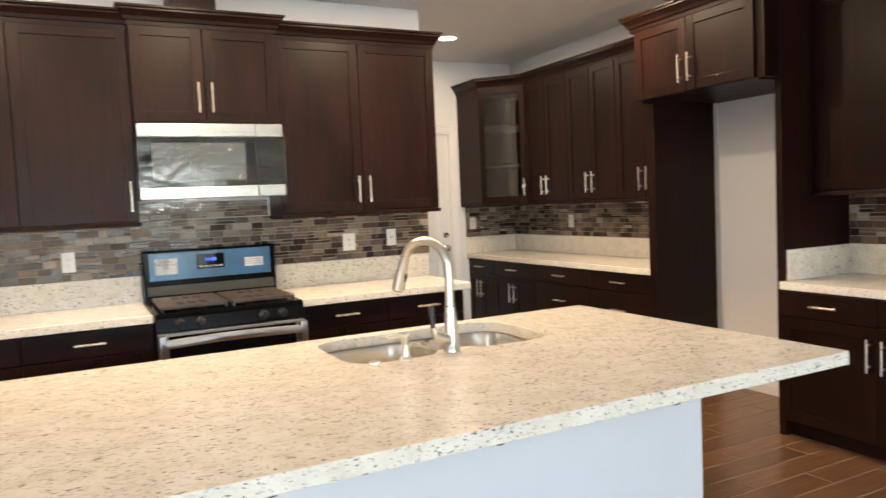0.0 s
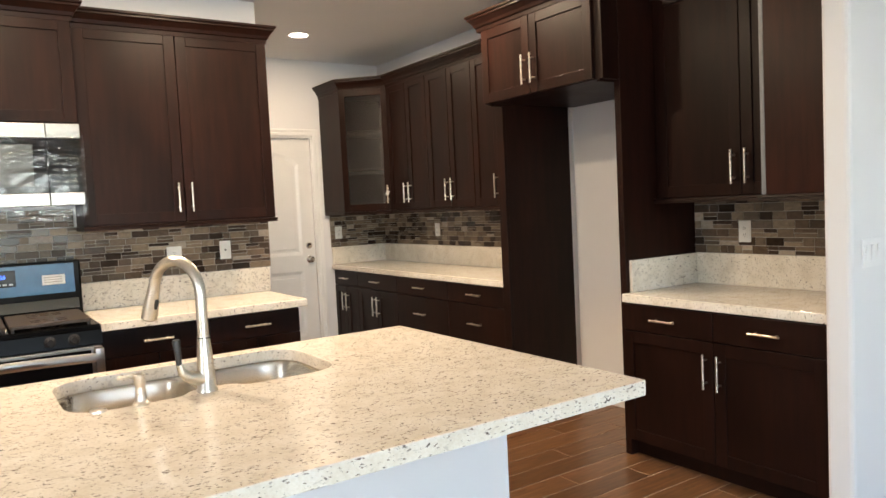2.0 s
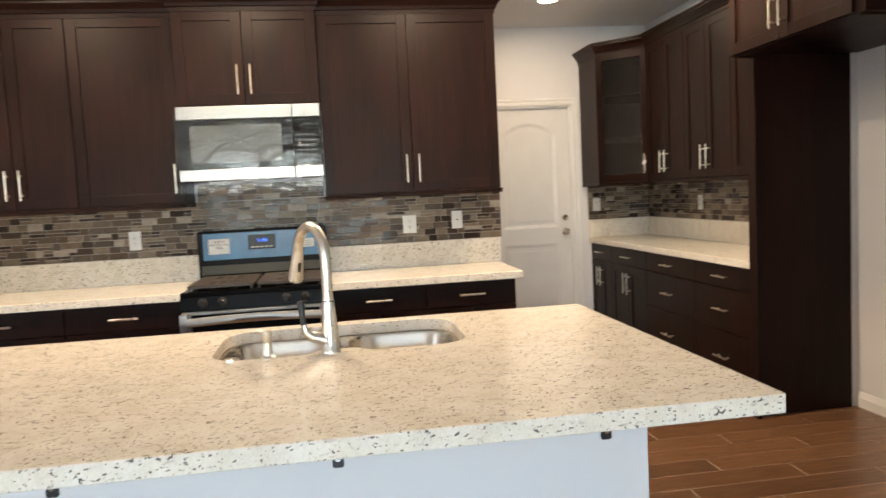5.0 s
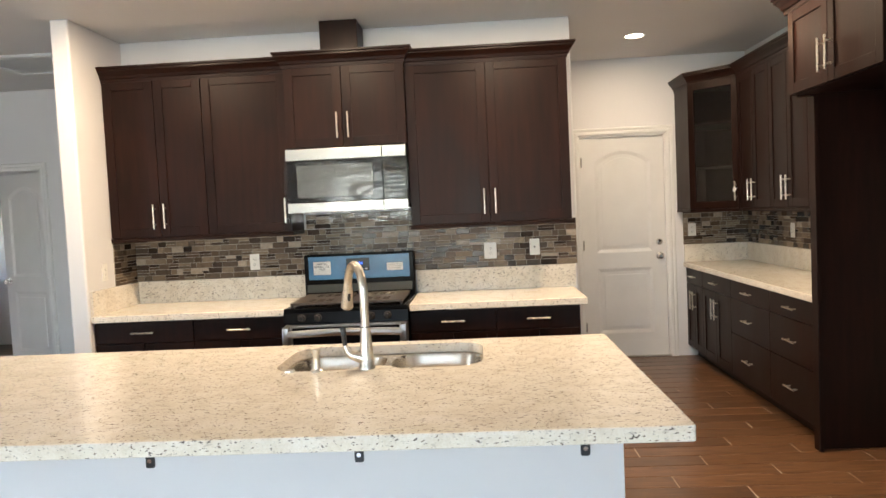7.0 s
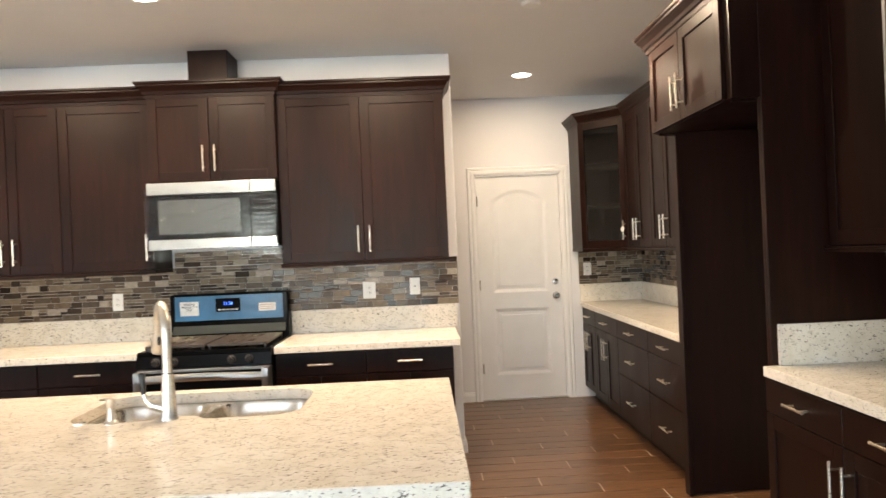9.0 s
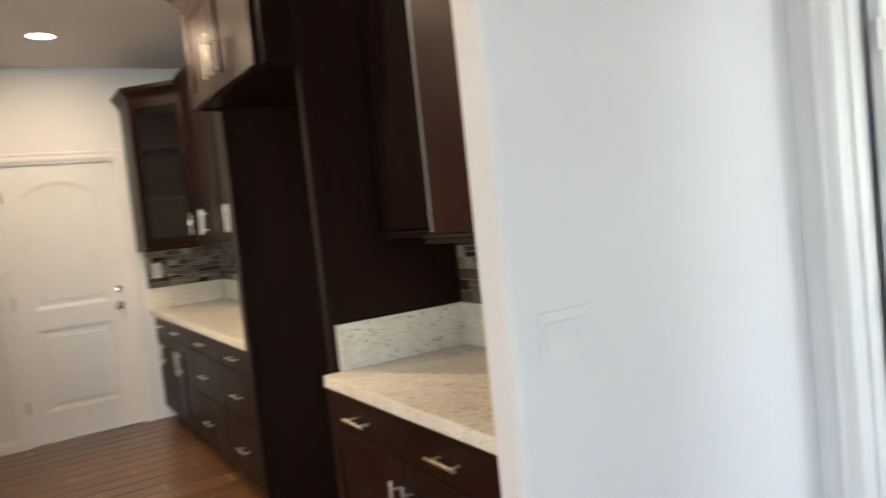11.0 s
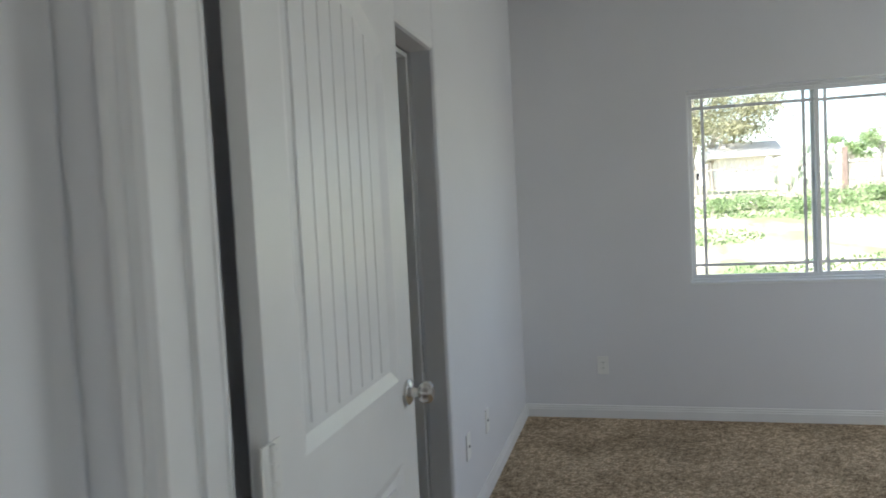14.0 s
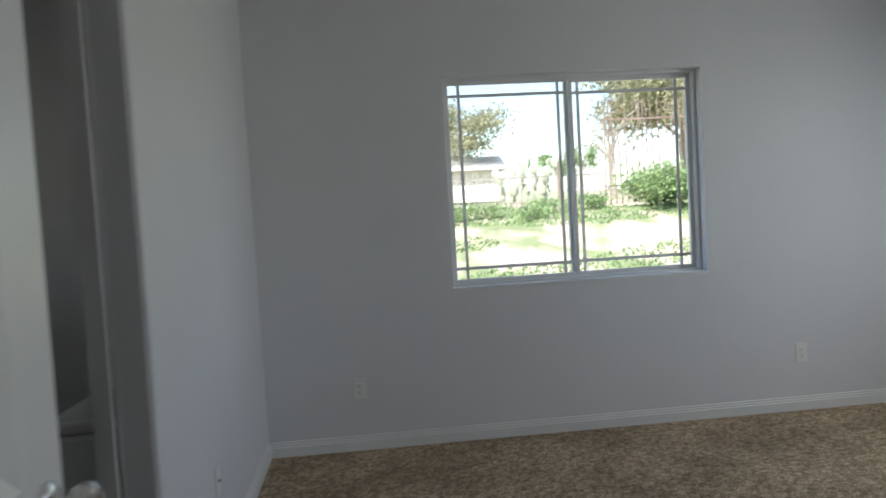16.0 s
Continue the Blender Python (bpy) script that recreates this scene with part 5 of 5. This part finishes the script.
def fence(x, y0, y1, h, step, mat, label, name="iron_fence", curl=False):
    ob = thing(name, pose(x, y0, terrain(x, (y0 + y1) / 2) - 0.03), label, "fence")
    L = y1 - y0
    for z in (h * 0.18, h * 0.82):
        part("rail", boxes((-0.015, 0.015, 0, L, z - 0.02, z + 0.02)), mat, ob)
    n = int(L / step)
    me = mesh_of(cyl(((0, 0, 0), (0, 0, h), 0.018, 0.012), seg=6), "picket", mat)
    for k in range(n + 1):
        p = new("picket", me)
        p.parent = ob
        p.location = (0, L * k / n, 0)
        p.rotation_euler = (0.03 * math.sin(k * 7.3), 0, 0)


fence(22.0, -9.5, -4.9, 2.55, 0.14, RUST, "tall rusty iron fence with thin pickets")
fence(22.2, -4.8, 1.5, 0.95, 0.13, BARK, "low thin wire and iron fence")
ob = thing("fence_post", pose(22.1, -3.8, terrain(22.1, -3.8)), "weathered brown wooden fence post", "post")
part("post", boxes((-0.05, 0.05, -0.05, 0.05, -0.1, 1.1), bevel=0.01), RUST, ob)


def house(x, y, w, d, h, label, windows=2):
    ob = thing("house", pose(x, y, terrain(x, y)), label, "house")
    part("wall", boxes((0, d, -w / 2, w / 2, -0.3, h)), STUCCO, ob)
    bm = bmesh.new()
    o = 0.35
    v = [bm.verts.new(c) for c in ((-o, -w / 2 - o, h), (d + o, -w / 2 - o, h), (d + o, w / 2 + o, h), (-o, w / 2 + o, h), (d / 2, -w / 2 - o, h + 0.6), (d / 2, w / 2 + o, h + 0.6))]
    for f in ((0, 1, 2, 3), (0, 3, 5, 4), (1, 4, 5, 2), (0, 4, 1), (3, 2, 5)):
        bm.faces.new([v[i] for i in f])
    bmesh.ops.recalc_face_normals(bm, faces=bm.faces[:])
    part("roof", bm, ROOF, ob)
    for k in range(windows):
        yy = -w / 2 + w * (k + 0.5) / windows
        wi = part("window", boxes((-0.05, 0.02, yy - 0.4, yy + 0.4, h * 0.3, h * 0.8)), TRIM, ob)
        part("pane", boxes((-0.06, -0.052, yy - 0.34, yy + 0.34, h * 0.34, h * 0.76)), BLACKGLASS, wi)


house(30, -2.9, 1.7, 3, 1.1, "small white stucco house past the fence", 0)
house(75, -25, 9.0, 6, 0.3, "low white distant house with a grey roof", 3)
house(60, -6.0, 7.0, 6, 1.2, "low white distant house with a grey roof", 3)

# ---- backsplash mosaic: pieces ----
TILES = {}


def tile_mesh(w, h):
    key = (round(w, 4), round(h, 4))
    if key not in TILES:
        bm = bmesh.new()
        a, t = 0.0012, 0.009
        lo = [bm.verts.new((x, 0, z)) for x, z in ((0, 0), (w, 0), (w, h), (0, h))]
        mid = [bm.verts.new((v.co.x, -t + a, v.co.z)) for v in lo]
        hi = [bm.verts.new((x, -t, z)) for x, z in ((a, a), (w - a, a), (w - a, h - a), (a, h - a))]
        for p, s in ((lo, mid), (mid, hi)):
            for k in range(4):
                bm.faces.new((p[k], p[(k + 1) % 4], s[(k + 1) % 4], s[k]))
        bm.faces.new(hi)
        TILES[key] = mesh_of(bm, "tile", MOSAIC)
    return TILES[key]


def backsplash(m, length, z0, z1, seed, label):
    rnd = random.Random(seed)
    bed = structure("tile_backsplash", boxes((0, length, -0.005, -0.0005, z0, z1)), GROUT, label, "backsplash")
    bed.matrix_world = m
    gap = 0.0035
    rows = max(3, round((z1 - z0) / 0.044))
    rh = (z1 - z0) / rows

    def put(x, z, w, h):
        t = new("tile", tile_mesh(w - gap, h - gap))
        t.parent = bed
        t.location = (x + gap / 2, 0.0, z + gap / 2)

    for r in range(rows):
        x = 0.0
        z = z0 + r * rh
        while x < length - 0.02:
            w = rnd.choice((0.045, 0.06, 0.075, 0.09, 0.1, 0.12))
            w = min(w, length - x)
            if length - x - w < 0.03:
                w = length - x
            if rnd.random() < 0.32:
                put(x, z, w, rh / 2)
                put(x, z + rh / 2, w, rh / 2)
            else:
                put(x, z, w, rh)
            x += w
    return bed


backsplash(pose(SX + 0.001, NY - 0.0005, 0), 2.66 - SX, ST, UZ0 - 0.001, 3, "grey-brown stone and glass mosaic backsplash")
backsplash(pose(0.70, NY - 0.0005, 0), 0.79, UZ0 + 0.002, 1.49, 4, "grey-brown mosaic behind the stove")
backsplash(pose(3.87, DY - 0.0005, 0), EX - 3.872, ST, UZ0 - 0.001, 5, "dark grey-brown mosaic backsplash")
backsplash(pose(EX - 0.0005, DY - 0.012, 0, 0, 0, -90), DY - 0.012 - 3.87, ST, UZ0 - 0.001, 6, "dark grey-brown mosaic backsplash")
backsplash(pose(EX - 0.0005, 2.832, 0, 0, 0, -90), 1.094, ST + 0.01, UZ0 - 0.001, 7, "dark grey-brown mosaic over the side counter")
backsplash(pose(SX + 0.0005, 4.55, 0, 0, 0, 90), NY - 0.011 - 4.55, ST, UZ0 - 0.001, 8, "grey-brown mosaic return on the side wall")

# ---- plank floor: pieces ----
sub = structure("floor", boxes((-4.52, 5.0, -4.02, 8.7, -0.12, -0.003)), FLOORGROUT, "brown wood-look porcelain plank floor with pale joints", "floor")
PW, PL, JT = 0.153, 0.915, 0.007


def plank_bm(bm, x0, x1, y0, y1):
    a = 0.0015
    lo = [bm.verts.new((x, y, -0.003)) for x, y in ((x0, y0), (x1, y0), (x1, y1), (x0, y1))]
    hi = [bm.verts.new((x, y, 0.0)) for x, y in ((x0 + a, y0 + a), (x1 - a, y0 + a), (x1 - a, y1 - a), (x0 + a, y1 - a))]
    for k in range(4):
        bm.faces.new((lo[k], lo[(k + 1) % 4], hi[(k + 1) % 4], hi[k]))
    bm.faces.new(hi)


cache = {}
rest = bmesh.new()
for r in range(84):
    y0 = -4.0 + r * PW
    y1 = y0 + PW - JT
    x = -4.6 - PL * ((r * 0.37) % 1.0)
    while x < 4.98:
        a, b = max(x, -4.5), min(x + PL - JT, 4.995)
        if b - a > 0.02:
            if b > 2.2 and 1.0 < y0 < 6.45:
                key = round(b - a, 3)
                if key not in cache:
                    bm = bmesh.new()
                    plank_bm(bm, 0, b - a, 0, PW - JT)
                    cache[key] = mesh_of(bm, "plank", PLANK)
                p = new("plank", cache[key])
                p.parent = sub
                p.location = (a, y0, 0)
            else:
                plank_bm(rest, a, b, y0, y1)
        x += PL
tagged(part("planks", rest, PLANK_FAR, sub), kind="stuff")
